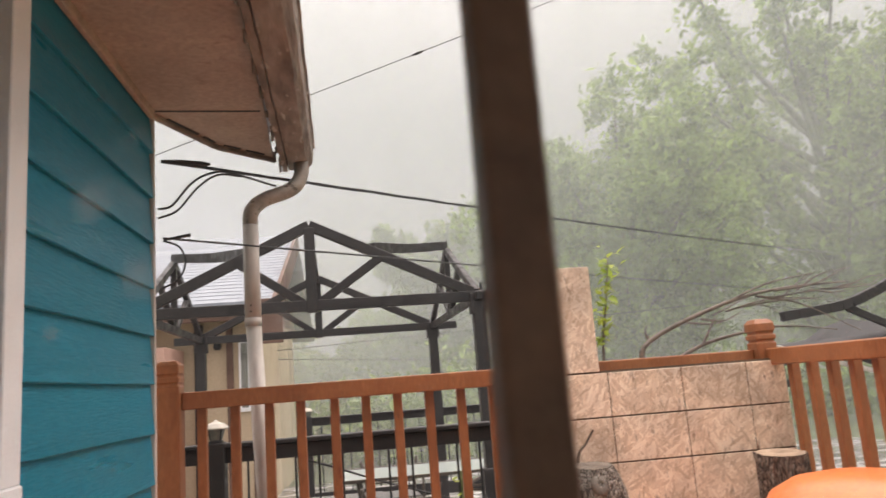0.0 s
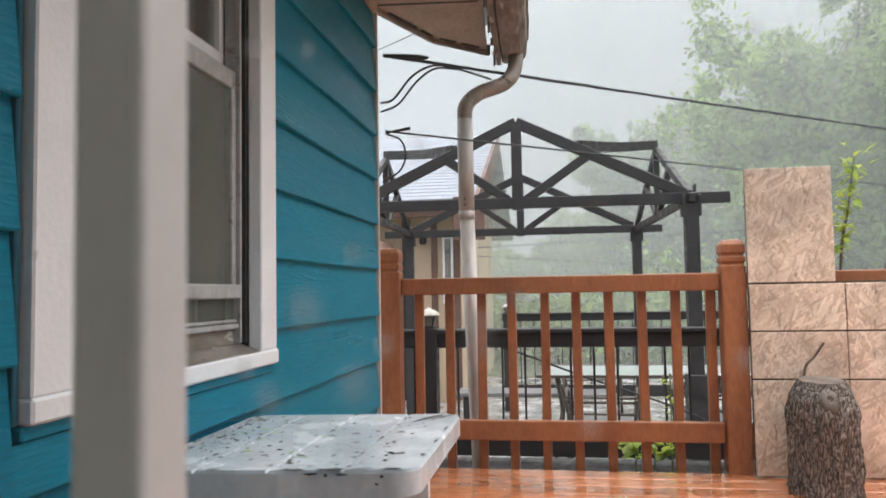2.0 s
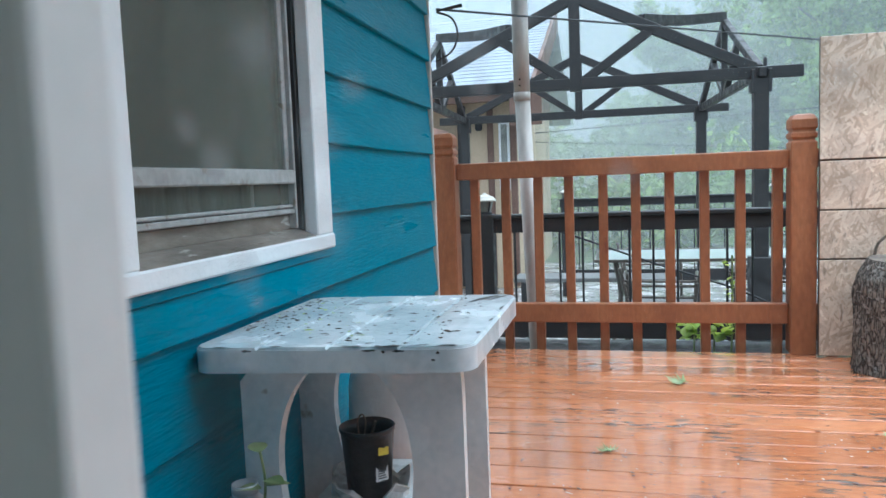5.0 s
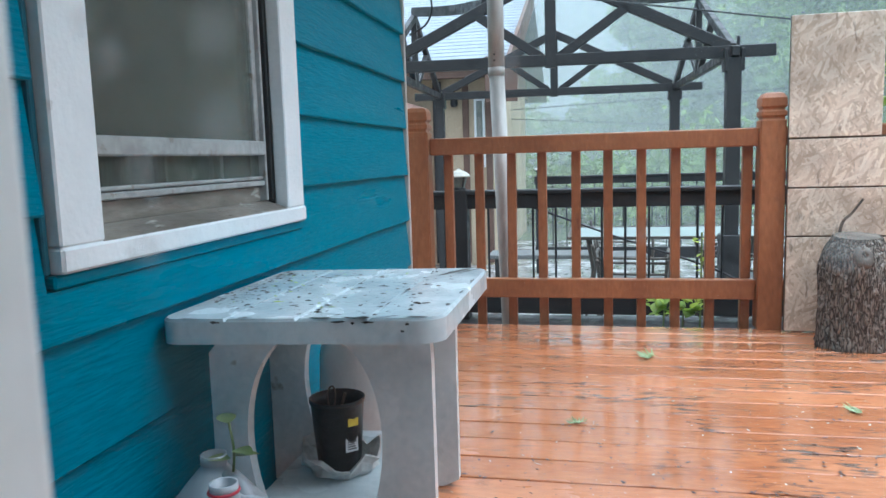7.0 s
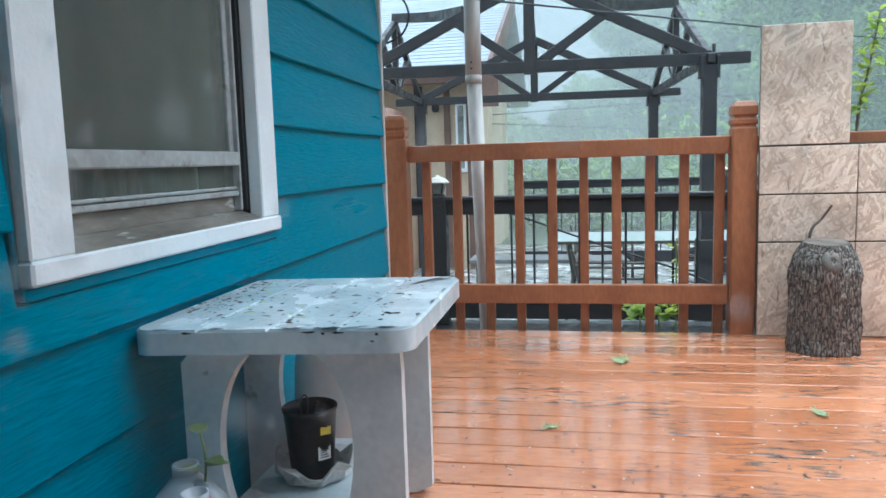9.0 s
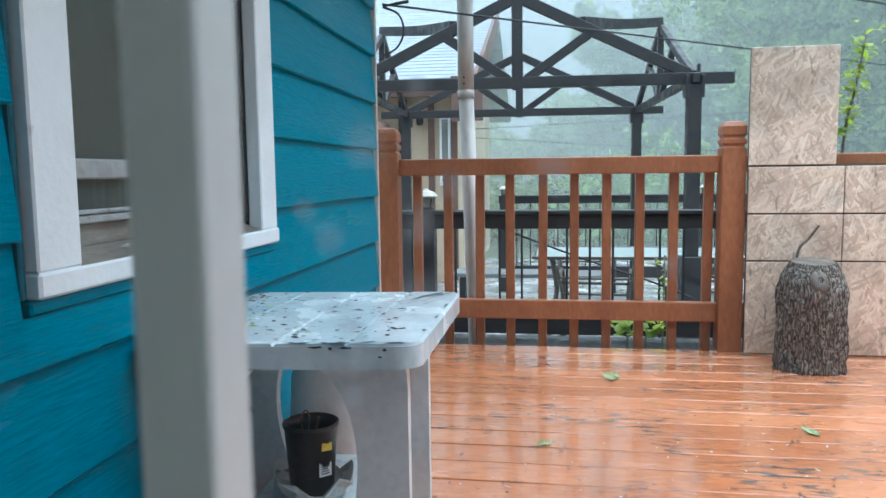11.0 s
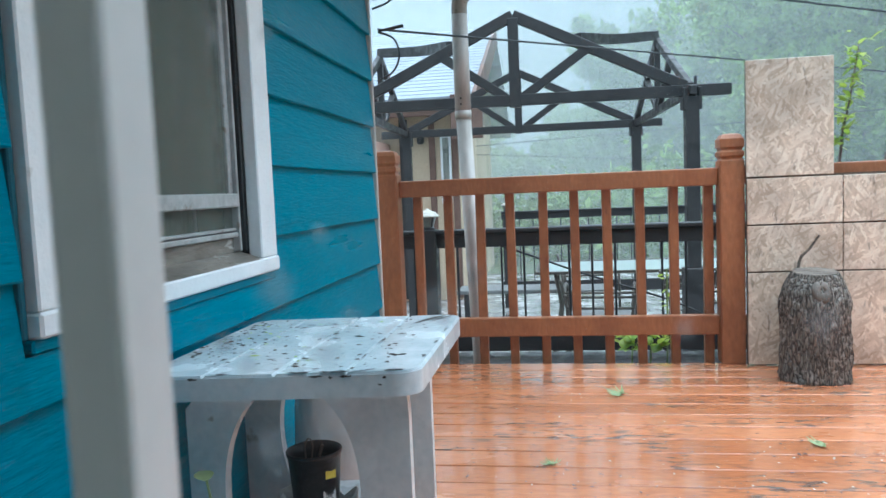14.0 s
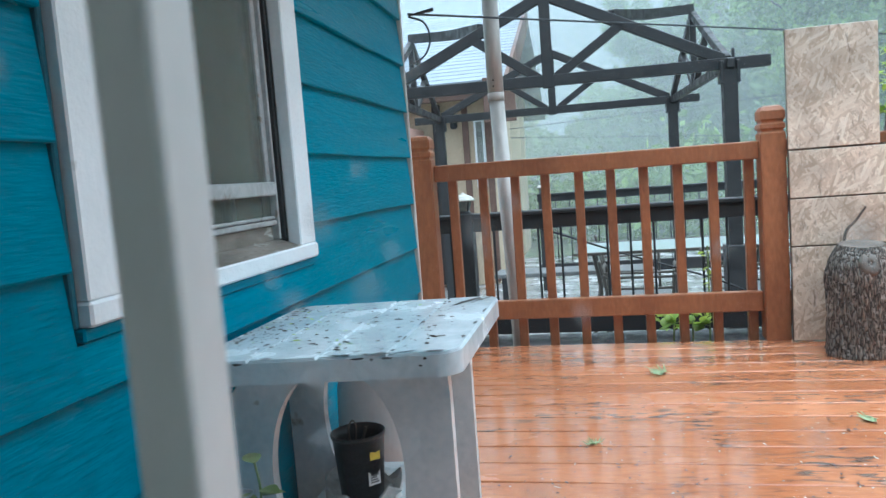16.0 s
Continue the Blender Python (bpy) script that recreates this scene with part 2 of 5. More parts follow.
LEAF_BRIGHT = material("fresh_yellow_green_leaf", (0.46, 0.54, 0.09), (0.26, 0.38, 0.05), rough=0.4, scale=10, bump=0, through_light=0.5)
LEAF_GREEN = material("fallen_green_leaf", (0.28, 0.33, 0.16), (0.13, 0.19, 0.06), rough=0.35, scale=20, bump=0)
LEAF_TORN = material("torn_pale_green_leaf", (0.40, 0.46, 0.24), (0.22, 0.30, 0.11), rough=0.3, scale=60, bump=0)
DEBRIS = material("wet_debris", (0.10, 0.05, 0.03), (0.03, 0.016, 0.010), rough=0.5, scale=30)
BLOSSOM = material("wet_dark_blossom", (0.055, 0.035, 0.02), (0.02, 0.012, 0.008), rough=0.5, scale=30)
PETAL = material("pale_petal", (0.62, 0.55, 0.44), rough=0.5)
BLACK_PLASTIC = material("black_nursery_plastic", (0.022, 0.022, 0.023), rough=0.35, scale=10)
ORANGE_PLASTIC = material("orange_plastic", (0.85, 0.21, 0.055), (0.78, 0.18, 0.045), rough=0.3, scale=3, bump=0.03)
BAG = material("white_bag_film", (0.78, 0.78, 0.76), (0.62, 0.62, 0.60), rough=0.35, scale=30, fine=90, bump=0.5, through_light=0.3)
YELLOW = material("yellow_sticker", (0.75, 0.60, 0.06), rough=0.4)
PAPER = material("white_label_paper", (0.75, 0.75, 0.74), rough=0.5)
INK = material("grey_label_print", (0.10, 0.10, 0.10), rough=0.5)
RED = material("red_cap_ring", (0.62, 0.05, 0.08), rough=0.35)
PLASTER = material("room_plaster", (0.74, 0.72, 0.68), rough=0.85, scale=4)
CURTAIN = material("pale_curtain", (0.55, 0.54, 0.48), (0.42, 0.41, 0.36), rough=0.9, scale=5, stretch=(1, 6, 0.3))
CABLE = material("black_cable", (0.03, 0.03, 0.032), rough=0.5)
CANVAS = material("grey_canvas", (0.06, 0.06, 0.062), (0.04, 0.04, 0.042), rough=0.9, scale=3)
PATIO_METAL = material("bronze_patio_metal", (0.10, 0.085, 0.07), rough=0.4, metal=0.3)
SLING = material("dark_sling_fabric", (0.17, 0.17, 0.165), rough=0.7, scale=20)


def glass(name, tint, haze=0.0, haze_colour=(0.5, 0.5, 0.5), gloss=0.06, rough=0.02):
    """A thin pane: clear, with a glossy share and a share of film that scatters light."""
    m = bpy.data.materials.new(name)
    m.use_nodes = True
    n, l = m.node_tree.nodes, m.node_tree.links
    clear, shine, film = n.new("ShaderNodeBsdfTransparent"), n.new("ShaderNodeBsdfGlossy"), n.new("ShaderNodeBsdfDiffuse")
    clear.inputs["Color"].default_value = (*tint, 1)
    film.inputs["Color"].default_value = (*haze_colour, 1)
    shine.inputs["Roughness"].default_value = rough
    one, two = n.new("ShaderNodeMixShader"), n.new("ShaderNodeMixShader")
    lw = n.new("ShaderNodeFresnel")
    lw.inputs["IOR"].default_value = 1.5
    more = n.new("ShaderNodeMath")
    more.operation = "MULTIPLY_ADD"
    more.inputs[1].default_value, more.inputs[2].default_value = 0.9, gloss
    l.new(lw.outputs["Fac"], more.inputs[0])
    l.new(more.outputs["Value"], one.inputs["Fac"])
    l.new(clear.outputs["BSDF"], one.inputs[1])
    l.new(shine.outputs["BSDF"], one.inputs[2])
    two.inputs["Fac"].default_value = haze
    l.new(one.outputs["Shader"], two.inputs[1])
    l.new(film.outputs["BSDF"], two.inputs[2])
    l.new(two.outputs["Shader"], n["Material Output"].inputs["Surface"])
    return m


# Film colour lightens the pane in place of reflections and a lit curtain.
PANE = glass("window_glass", (0.85, 0.87, 0.85), haze=0.10, haze_colour=(0.48, 0.43, 0.35), gloss=0.14)
SCREEN = glass("insect_screen", (1, 1, 1), haze=0.3, haze_colour=(0.215, 0.245, 0.20), gloss=0.0, rough=0.5)
n, l = SCREEN.node_tree.nodes, SCREEN.node_tree.links  # streaked film colour stands in for reflections seen in the window
where, size, runs, thick = n.new("ShaderNodeTexCoord"), n.new("ShaderNodeMapping"), n.new("ShaderNodeTexNoise"), n.new("ShaderNodeMapRange")
size.inputs["Scale"].default_value = (1, 1, 0.14)
runs.inputs["Scale"].default_value, runs.inputs["Detail"].default_value = 14, 6
thick.inputs["From Min"].default_value, thick.inputs["From Max"].default_value = 0.3, 0.7
thick.inputs["To Min"].default_value, thick.inputs["To Max"].default_value = 0.14, 0.42
l.new(where.outputs["Object"], size.inputs["Vector"])
l.new(size.outputs["Vector"], runs.inputs["Vector"])
l.new(runs.outputs["Fac"], thick.inputs["Value"])
l.new(thick.outputs["Result"], n["Material Output"].inputs["Surface"].links[0].from_node.inputs["Fac"])
TABLE_GLASS = glass("wet_table_glass", (0.75, 0.85, 0.82), haze=0.45, haze_colour=(0.50, 0.56, 0.54), gloss=0.15, rough=0.05)
JUG = glass("cloudy_jug_plastic", (0.85, 0.88, 0.92), haze=0.6, haze_colour=(0.68, 0.72, 0.76), gloss=0.06, rough=0.25)


# ---- mesh helpers ----
def part(name, bm, mat, parent=None, label="", smooth=False):
    """Links a bmesh as one mesh object under a thing or a part."""
    me = bpy.data.meshes.new(name)
    bm.normal_update()
    bm.to_mesh(me)
    bm.free()
    me.materials.append(mat)
    if smooth:
        me.shade_smooth()
    ob = new(name, me)
    if parent:
        ob.parent = parent
    if label:
        ob["label"] = label
    return ob


def thing(name, label, category, group="", at=(0, 0, 0), turn=0.0, kind=""):
    ob = new(name)
    ob.empty_display_size = 0.1
    ob.matrix_basis = pose(*at, 0, 0, turn)
    return tagged(ob, label, category, group, kind)


def box(x0, x1, y0, y1, z0, z1, bevel=0.003, bm=None, segments=1):
    own = bmesh.new()
    bmesh.ops.create_cube(own, size=1)
    bmesh.ops.scale(own, vec=(x1 - x0, y1 - y0, z1 - z0), verts=own.verts)
    bmesh.ops.translate(own, vec=((x0 + x1) / 2, (y0 + y1) / 2, (z0 + z1) / 2), verts=own.verts)
    if bevel:
        bmesh.ops.bevel(own, geom=own.edges[:], offset=bevel, segments=segments, affect="EDGES", profile=0.5)
    return own if bm is None else join(bm, own)


def join(bm, other):
    me = bpy.data.meshes.new("joined")
    other.to_mesh(me)
    other.free()
    bm.from_mesh(me)
    bpy.data.meshes.remove(me)
    return bm


def bar(a, b, w, h, bevel=0.003, bm=None):
    """A squared timber from a to b, w wide across and h high."""
    a, b = Vector(a), Vector(b)
    d = b - a
    own = box(-w / 2, w / 2, 0, d.length, -h / 2, h / 2, bevel)
    d.normalize()
    side = d.cross(Vector((0, 0, 1)))
    side = side.normalized() if side.length > 1e-4 else Vector((1, 0, 0))
    up = side.cross(d)
    m = Matrix((side, d, up)).transposed().to_4x4()
    own.transform(Matrix.Translation(a) @ m)
    return own if bm is None else join(bm, own)


def tube(points, radii, sides=8, bm=None, cap=True):
    """A round tube through the points, with one radius or a radius at each point."""
    own = bmesh.new()
    pts = [Vector(p) for p in points]
    radii = [radii] * len(pts) if isinstance(radii, (int, float)) else radii
    rings, ref = [], None
    for i, p in enumerate(pts):
        d = (pts[min(i + 1, len(pts) - 1)] - pts[max(i - 1, 0)]).normalized()
        if ref is None:
            ref = d.orthogonal().normalized()
        ref = (ref - d * ref.dot(d)).normalized()
        other = d.cross(ref)
        rings.append([own.verts.new(p + radii[i] * (math.cos(a) * ref + math.sin(a) * other)) for a in (2 * math.pi * k / sides for k in range(sides))])
    for r, s in zip(rings, rings[1:]):
        for k in range(sides):
            own.faces.new((r[k], r[(k + 1) % sides], s[(k + 1) % sides], s[k]))
    if cap:
        own.faces.new(rings[0][::-1])
        own.faces.new(rings[-1])
    return own if bm is None else join(bm, own)


def turned(profile, sides=24, bm=None, cap_top=True):
    """A turned shape: profile is (radius, height) from the bottom up."""
    own = bmesh.new()
    rings = [[own.verts.new((r * math.cos(a), r * math.sin(a), z)) for a in (2 * math.pi * k / sides for k in range(sides))] for r, z in profile]
    for r, s in zip(rings, rings[1:]):
        for k in range(sides):
            own.faces.new((r[k], r[(k + 1) % sides], s[(k + 1) % sides], s[k]))
    own.faces.new(rings[0][::-1])
    if cap_top:
        own.faces.new(rings[-1])
    return own if bm is None else join(bm, own)


def slab(outline, z0, z1):
    """A flat plate with the given outline, from z0 to z1."""
    own = bmesh.new()
    low = [own.verts.new((x, y, z0)) for x, y in outline]
    high = [own.verts.new((x, y, z1)) for x, y in outline]
    n = len(outline)
    own.faces.new(low[::-1])
    own.faces.new(high)
    for k in range(n):
        own.faces.new((low[k], low[(k + 1) % n], high[(k + 1) % n], high[k]))
    bmesh.ops.recalc_face_normals(own, faces=own.faces)
    return own


def curve_points(controls, n=12):
    """Points along a smooth line through the controls."""
    c = [Vector(p) for p in controls]
    c = [2 * c[0] - c[1], *c, 2 * c[-1] - c[-2]]
    out = []
    for p0, p1, p2, p3 in zip(c, c[1:], c[2:], c[3:]):
        for k in range(n):
            t = k / n
            out.append(0.5 * (2 * p1 + (p2 - p0) * t + (2 * p0 - 5 * p1 + 4 * p2 - p3) * t * t + (3 * p1 - p0 - 3 * p2 + p3) * t ** 3))
    return [*out, c[-2]]


def structure(name, bm, mat, label="", category="", smooth=False):
    return tagged(part(name, bm, mat, smooth=smooth), label, category, kind="structure")


rnd = random.Random(7)

# ---- plan ----
WALL_END = 2.68          # far end of the teal wall
FACADE = 0.0             # inner face of the wall that the camera looks out through
RAIL_Y, RAIL_TOP = 3.0, 0.762
SOFFIT_Z = 1.79
BOARD_AT, BOARD = 0.1735, 0.1124   # first joint and pitch of the deck boards
PATIO_Z = -0.70

# ---- ground ----
bm = bmesh.new()
bmesh.ops.create_grid(bm, x_segments=90, y_segments=90, size=0.5)
for v in bm.verts:
    v.co.x, v.co.y = math.copysign(abs(2 * v.co.x) ** 2.6, v.co.x) * 600, math.copysign(abs(2 * v.co.y) ** 2.6, v.co.y) * 600
    far = max(0.0, math.hypot(v.co.x, v.co.y) - 14)
    v.co.z = PATIO_Z - 0.08 + 0.04 * noise.noise(v.co * 0.3) + min(far * 0.02, 1.0)
ground = structure("ground", bm, GRASS, "wet grass ground reaching to the woods", "ground", True)

# ---- teal house wall with lapped boards ----
PITCH, FIRST = 0.1675, 0.122
WY0, WY1, WZ0, WZ1 = 0.837, 1.645, 0.549, 1.76
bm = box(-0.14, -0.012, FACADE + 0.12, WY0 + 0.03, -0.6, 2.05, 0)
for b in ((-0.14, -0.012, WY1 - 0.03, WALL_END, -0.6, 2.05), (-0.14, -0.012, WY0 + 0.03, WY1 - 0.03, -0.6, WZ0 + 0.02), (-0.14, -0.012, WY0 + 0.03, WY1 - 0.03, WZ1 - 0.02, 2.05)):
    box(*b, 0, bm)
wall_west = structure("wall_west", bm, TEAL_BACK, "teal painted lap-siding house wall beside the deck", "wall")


def lap_board(y0, y1, z0, z1, wave, full=None):
    """One lapped board: thick at its lower edge, leaning in at its top, a little uneven."""
    own = bmesh.new()
    n = max(2, int((y1 - y0) / 0.12))
    top = 0.0125 - 0.0165 * (z1 - z0) / ((full or z1) - z0)
    rows = []
    for k in range(n + 1):
        y = y0 + (y1 - y0) * k / n
        e = 0.0025 * noise.noise(Vector((y * 2.1, wave, 0)))
        rows.append([own.verts.new(p) for p in ((-0.010, y, z0 + e), (0.010, y, z0 + e), (0.0125, y, z0 + 0.003 + e), (top, y, z1), (-0.011, y, z1))])
    for a, b in zip(rows, rows[1:]):
        for i in range(5):
            own.faces.new((a[i], a[(i + 1) % 5], b[(i + 1) % 5], b[i]))
    own.faces.new(rows[0])
    own.faces.new(rows[-1][::-1])
    bmesh.ops.recalc_face_normals(own, faces=own.faces)
    return own


for k in range(-5, 10):
    z0 = FIRST + k * PITCH
    z1 = min(z0 + PITCH + 0.012, 1.80)
    if z0 < 1.78:
        pieces = [(FACADE + 0.125, WALL_END)]
        if z1 > WZ0 - 0.02 and z0 < WZ1:
            pieces = [(FACADE + 0.125, WY0 - 0.014), (WY1 + 0.012, WALL_END)]
        for y0, y1 in pieces:
            part("siding_board", lap_board(y0, y1, z0, z1, k), TEAL, wall_west)
        if len(pieces) == 2 and z0 < WZ0 - 0.022 < z1:
            part("siding_board", lap_board(WY0 - 0.014, WY1 + 0.012, z0, WZ0 - 0.022, k, z1), TEAL, wall_west)
structure("corner_trim", box(-0.09, 0.014, WALL_END + 0.001, WALL_END + 0.018, -0.6, SOFFIT_Z, 0.003), SPOUT, "narrow weathered white corner trim of the house", "trim")

# ---- window in the teal wall ----
window_1 = thing("window_1", "white-trimmed double-hung window with grey sashes, slightly open", "window", kind="structure")
TW = 0.088
part("trim_side", box(-0.010, 0.022, WY0, WY0 + TW, WZ0 + 0.034, WZ1 - 0.08, 0.003), WHITE, window_1)
part("trim_side", box(-0.010, 0.022, WY1 - TW, WY1, WZ0 + 0.034, WZ1 - 0.08, 0.003), WHITE, window_1)
part("trim_top", box(-0.010, 0.022, WY0, WY1, WZ1 - 0.08, WZ1, 0.003), WHITE, window_1)
part("trim_bottom", box(-0.010, 0.025, WY0 - 0.002, WY1 + 0.006, WZ0, WZ0 + 0.034, 0.004), WHITE, window_1)
part("teal_strip", box(-0.010, 0.013, WY0 - 0.006, WY1 + 0.008, WZ0 - 0.020, WZ0 - 0.001, 0.003), TEAL, window_1, "teal painted strip under the trim")
# Dark strips put the shade of the gaps beside the trim into colour.
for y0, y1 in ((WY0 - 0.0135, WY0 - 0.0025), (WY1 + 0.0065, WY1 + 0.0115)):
    part("caulk_strip", box(-0.010, 0.006, y0, y1, WZ0, WZ1, 0.002), TEAL_BACK, window_1, "dark teal strip coloured as the shaded gap beside the trim")
IY0, IY1, IZ0, IZ1 = WY0 + TW, WY1 - TW, WZ0 + 0.034, WZ1 - 0.08
bm = slab([(-0.13, IY0 - 0.02), (0.0215, IY0 - 0.001), (0.0215, IY1 + 0.001), (-0.13, IY1 + 0.02)], IZ0 - 0.03, IZ0)
for v in bm.verts:
    if v.co.x < 0:
        v.co.z += 0.052
part("window_sill", bm, SILL, window_1, "weathered peeling sloping sill")
# Jambs and inner tracks are coloured black for the shade of the gaps.
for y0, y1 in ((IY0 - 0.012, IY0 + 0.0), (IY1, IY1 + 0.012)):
    part("jamb", box(-0.13, -0.011, y0, y1, IZ0, IZ1, 0.001), GAP_SHADE, window_1, "jamb coloured black for the shade in the window gap")
for y0, y1, x0, x1, mat in ((IY0, IY0 + 0.009, -0.05, -0.002, SASH), (IY0 + 0.010, IY0 + 0.016, -0.05, -0.030, GAP_SHADE), (IY0 + 0.017, IY0 + 0.030, -0.05, -0.010, SASH),
                            (IY1 - 0.007, IY1, -0.05, -0.012, GAP_SHADE), (IY1 - 0.022, IY1 - 0.0075, -0.05, -0.034, GAP_SHADE), (IY1 - 0.031, IY1 - 0.0225, -0.05, -0.014, SASH)):
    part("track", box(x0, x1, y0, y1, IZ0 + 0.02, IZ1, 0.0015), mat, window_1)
sash = part("lower_sash", box(-0.046, -0.012, IY0 + 0.028, IY1 - 0.028, 0.700, 0.730, 0.003), SASH, window_1)
for b in ((-0.05, -0.024, IY0 + 0.03, IY0 + 0.05, 0.728, 1.16), (-0.05, -0.024, IY1 - 0.05, IY1 - 0.03, 0.728, 1.16), (-0.05, -0.024, IY0 + 0.03, IY1 - 0.03, 1.16, 1.20)):
    part("sash_bar", box(*b, 0.002), SASH, sash)
part("pane", box(-0.040, -0.036, IY0 + 0.05, IY1 - 0.05, 0.728, 1.16, 0), PANE, sash)
upper = part("upper_sash", box(-0.085, -0.055, IY0 + 0.012, IY1 - 0.012, 1.19, 1.245, 0.002), WHITE, window_1)
for b in ((-0.085, -0.055, IY0 + 0.012, IY0 + 0.045, 1.245, IZ1), (-0.085, -0.055, IY1 - 0.045, IY1 - 0.012, 1.245, IZ1), (-0.085, -0.055, IY0 + 0.045, IY1 - 0.045, IZ1 - 0.04, IZ1)):
    part("sash_bar", box(*b, 0.002), WHITE, upper)
part("pane", box(-0.072, -0.068, IY0 + 0.045, IY1 - 0.045, 1.245, IZ1 - 0.04, 0), PANE, upper)
part("sill_frame", box(-0.058, -0.030, IY0 + 0.012, IY1 - 0.012, 0.600, 0.634, 0.002), SILL, window_1)
part("screen_rail", box(-0.040, -0.018, IY0 + 0.014, IY1 - 0.014, 0.635, 0.646, 0.002), SASH, window_1)
part("screen_rail", box(-0.036, -0.022, IY0 + 0.014, IY1 - 0.014, 0.648, 0.655, 0.002), SASH, window_1)
own = bmesh.new()
own.faces.new([own.verts.new(p) for p in ((-0.030, IY0 + 0.012, 0.642), (-0.030, IY1 - 0.012, 0.642), (-0.030, IY1 - 0.012, 1.19), (-0.030, IY0 + 0.012, 1.19))])
part("insect_screen", own, SCREEN, window_1, "fine grey insect screen")
bm = bmesh.new()
last = None
for k in range(61):
    y = IY0 - 0.1 + k * 0.0145
    x = -0.20 + 0.018 * math.sin(k * 1.25) + 0.01 * math.sin(k * 0.41)
    pair = (bm.verts.new((x, y, 0.60)), bm.verts.new((x, y, 1.85)))
    if last:
        bm.faces.new((*last, pair[1], pair[0]))
    last = pair
curtain = tagged(part("curtain", bm, CURTAIN, smooth=True), "pale folded curtain hanging behind the window", "curtain")
curtain.modifiers.new("thickness", "SOLIDIFY").thickness = 0.003
room_walls = box(-2.52, -2.50, 0.0, WALL_END, -0.6, 2.05, 0)
box(-2.5, -0.14, -0.02, 0.0, -0.6, 2.05, 0, room_walls)
box(-2.5, -0.14, WALL_END - 0.1, WALL_END - 0.001, -0.6, 2.05, 0, room_walls)
box(-2.5, -0.14, 0.0, WALL_END - 0.1, -0.62, -0.6, 0, room_walls)
structure("wall_room", room_walls, PLASTER, "plain plaster walls of the room behind the window", "wall")

# ---- eave: soffit, rake edge, fascia and gutter ----
bm = slab([(-0.10, -0.4), (0.56, -0.4), (0.415, 2.70), (-0.10, 2.655)], SOFFIT_Z, SOFFIT_Z + 0.02)
soffit = structure("soffit", bm, SOFFIT, "tan painted plywood soffit under the eave", "soffit")
bm = slab([(-0.10, 2.662), (0.414, 2.707), (0.378, 3.30), (0.165, 3.08), (0.02, 2.72), (-0.10, 2.69)], SOFFIT_Z + 0.004, SOFFIT_Z + 0.02)
part("soffit_end", bm, SOFFIT, soffit)
# Black strips stand in for shade in the joint and edge slots.
part("joint_gap", bar((-0.02, 2.662, SOFFIT_Z - 0.001), (0.40, 2.700, SOFFIT_Z - 0.001), 0.011, 0.003, 0), GAP_SHADE, soffit, "black strip for the shade in the joint between the boards")
for a, b in (((0.045, 2.755), (0.120, 2.935)), ((0.135, 2.97), (0.165, 3.045)), ((0.195, 3.085), (0.255, 3.145)), ((0.275, 3.165), (0.345, 3.235))):
    part("rot_gap", bar((*a, SOFFIT_Z + 0.0015), (*b, SOFFIT_Z + 0.0015), 0.012, 0.004, 0.001), GAP_SHADE, soffit, "black strip for the shade in a slot along the edge")
bm = bar((0.0, 2.69, 1.80), (0.16, 3.08, 1.80), 0.022, 0.05, 0.004)
bar((0.16, 3.085, 1.80), (0.385, 3.31, 1.80), 0.022, 0.05, 0.004, bm)
part("rake_edge", bm, ROTTEN, soffit)
part("cove_strip", bar((0.016, FACADE + 0.13, 1.772), (0.016, 2.655, 1.772), 0.02, 0.035, 0.003), SOFFIT, soffit)
GA, GB = Vector((0.60, -0.4, 1.79)), Vector((0.475, 3.36, 1.79))
side = (GB - GA).normalized().cross(Vector((0, 0, 1))).normalized()


def gutter_run(profile, n=60, rough_edge=0.0):
    """A strip of the given cross-section along the eave."""
    own, rows = bmesh.new(), []
    for k in range(n + 1):
        p = GA.lerp(GB, k / n)
        rows.append([own.verts.new(p + side * (u + rough_edge * noise.noise(Vector((k * 0.7, u * 30, 1)))) + Vector((0, 0, w + rough_edge * noise.noise(Vector((k * 0.9, w * 30, 5)))))) for u, w in profile])
    m = len(profile)
    for a, b in zip(rows, rows[1:]):
        for i in range(m):
            own.faces.new((a[i], a[(i + 1) % m], b[(i + 1) % m], b[i]))
    own.faces.new(rows[0])
    own.faces.new(rows[-1][::-1])
    bmesh.ops.recalc_face_normals(own, faces=own.faces)
    return own


gutter = tagged(part("gutter", gutter_run([(-0.035, 0.09), (-0.035, -0.035), (-0.03, -0.04), (0.05, -0.04), (0.075, -0.01), (0.082, 0.06), (0.09, 0.065), (0.09, 0.08), (0.075, 0.08), (0.07, 0.0), (0.045, -0.03), (-0.028, -0.03), (-0.028, 0.09)], 60, 0.004), ROTTEN),
                "weathered brown gutter with peeling paint along the eave", "gutter")
part("fascia", gutter_run([(-0.062, 0.10), (-0.062, -0.045), (-0.038, -0.045), (-0.038, 0.10)], 60, 0.006), ROTTEN, gutter)
for k in range(9):
    p = GA.lerp(GB, 0.52 + 0.055 * k)
    part("peeling_flake", bar(p + side * -0.068 + Vector((0, 0, -0.055 - 0.01 * rnd.random())), p + side * -0.064 + (GB - GA) * 0.02 + Vector((0, 0, -0.03)), 0.004, 0.05 * rnd.random() + 0.02, 0), ROTTEN, gutter)
bm = slab([(-3.0, -3.0), (0.66, -3.0), (0.54, 3.40), (-3.0, 3.40)], SOFFIT_Z + 0.09, SOFFIT_Z + 0.13)
for v in bm.verts:
    v.co.z += max(0, (0.6 - v.co.x)) * 0.3
structure("roof", bm, SHINGLE, "shingled roof of the teal house", "roof")

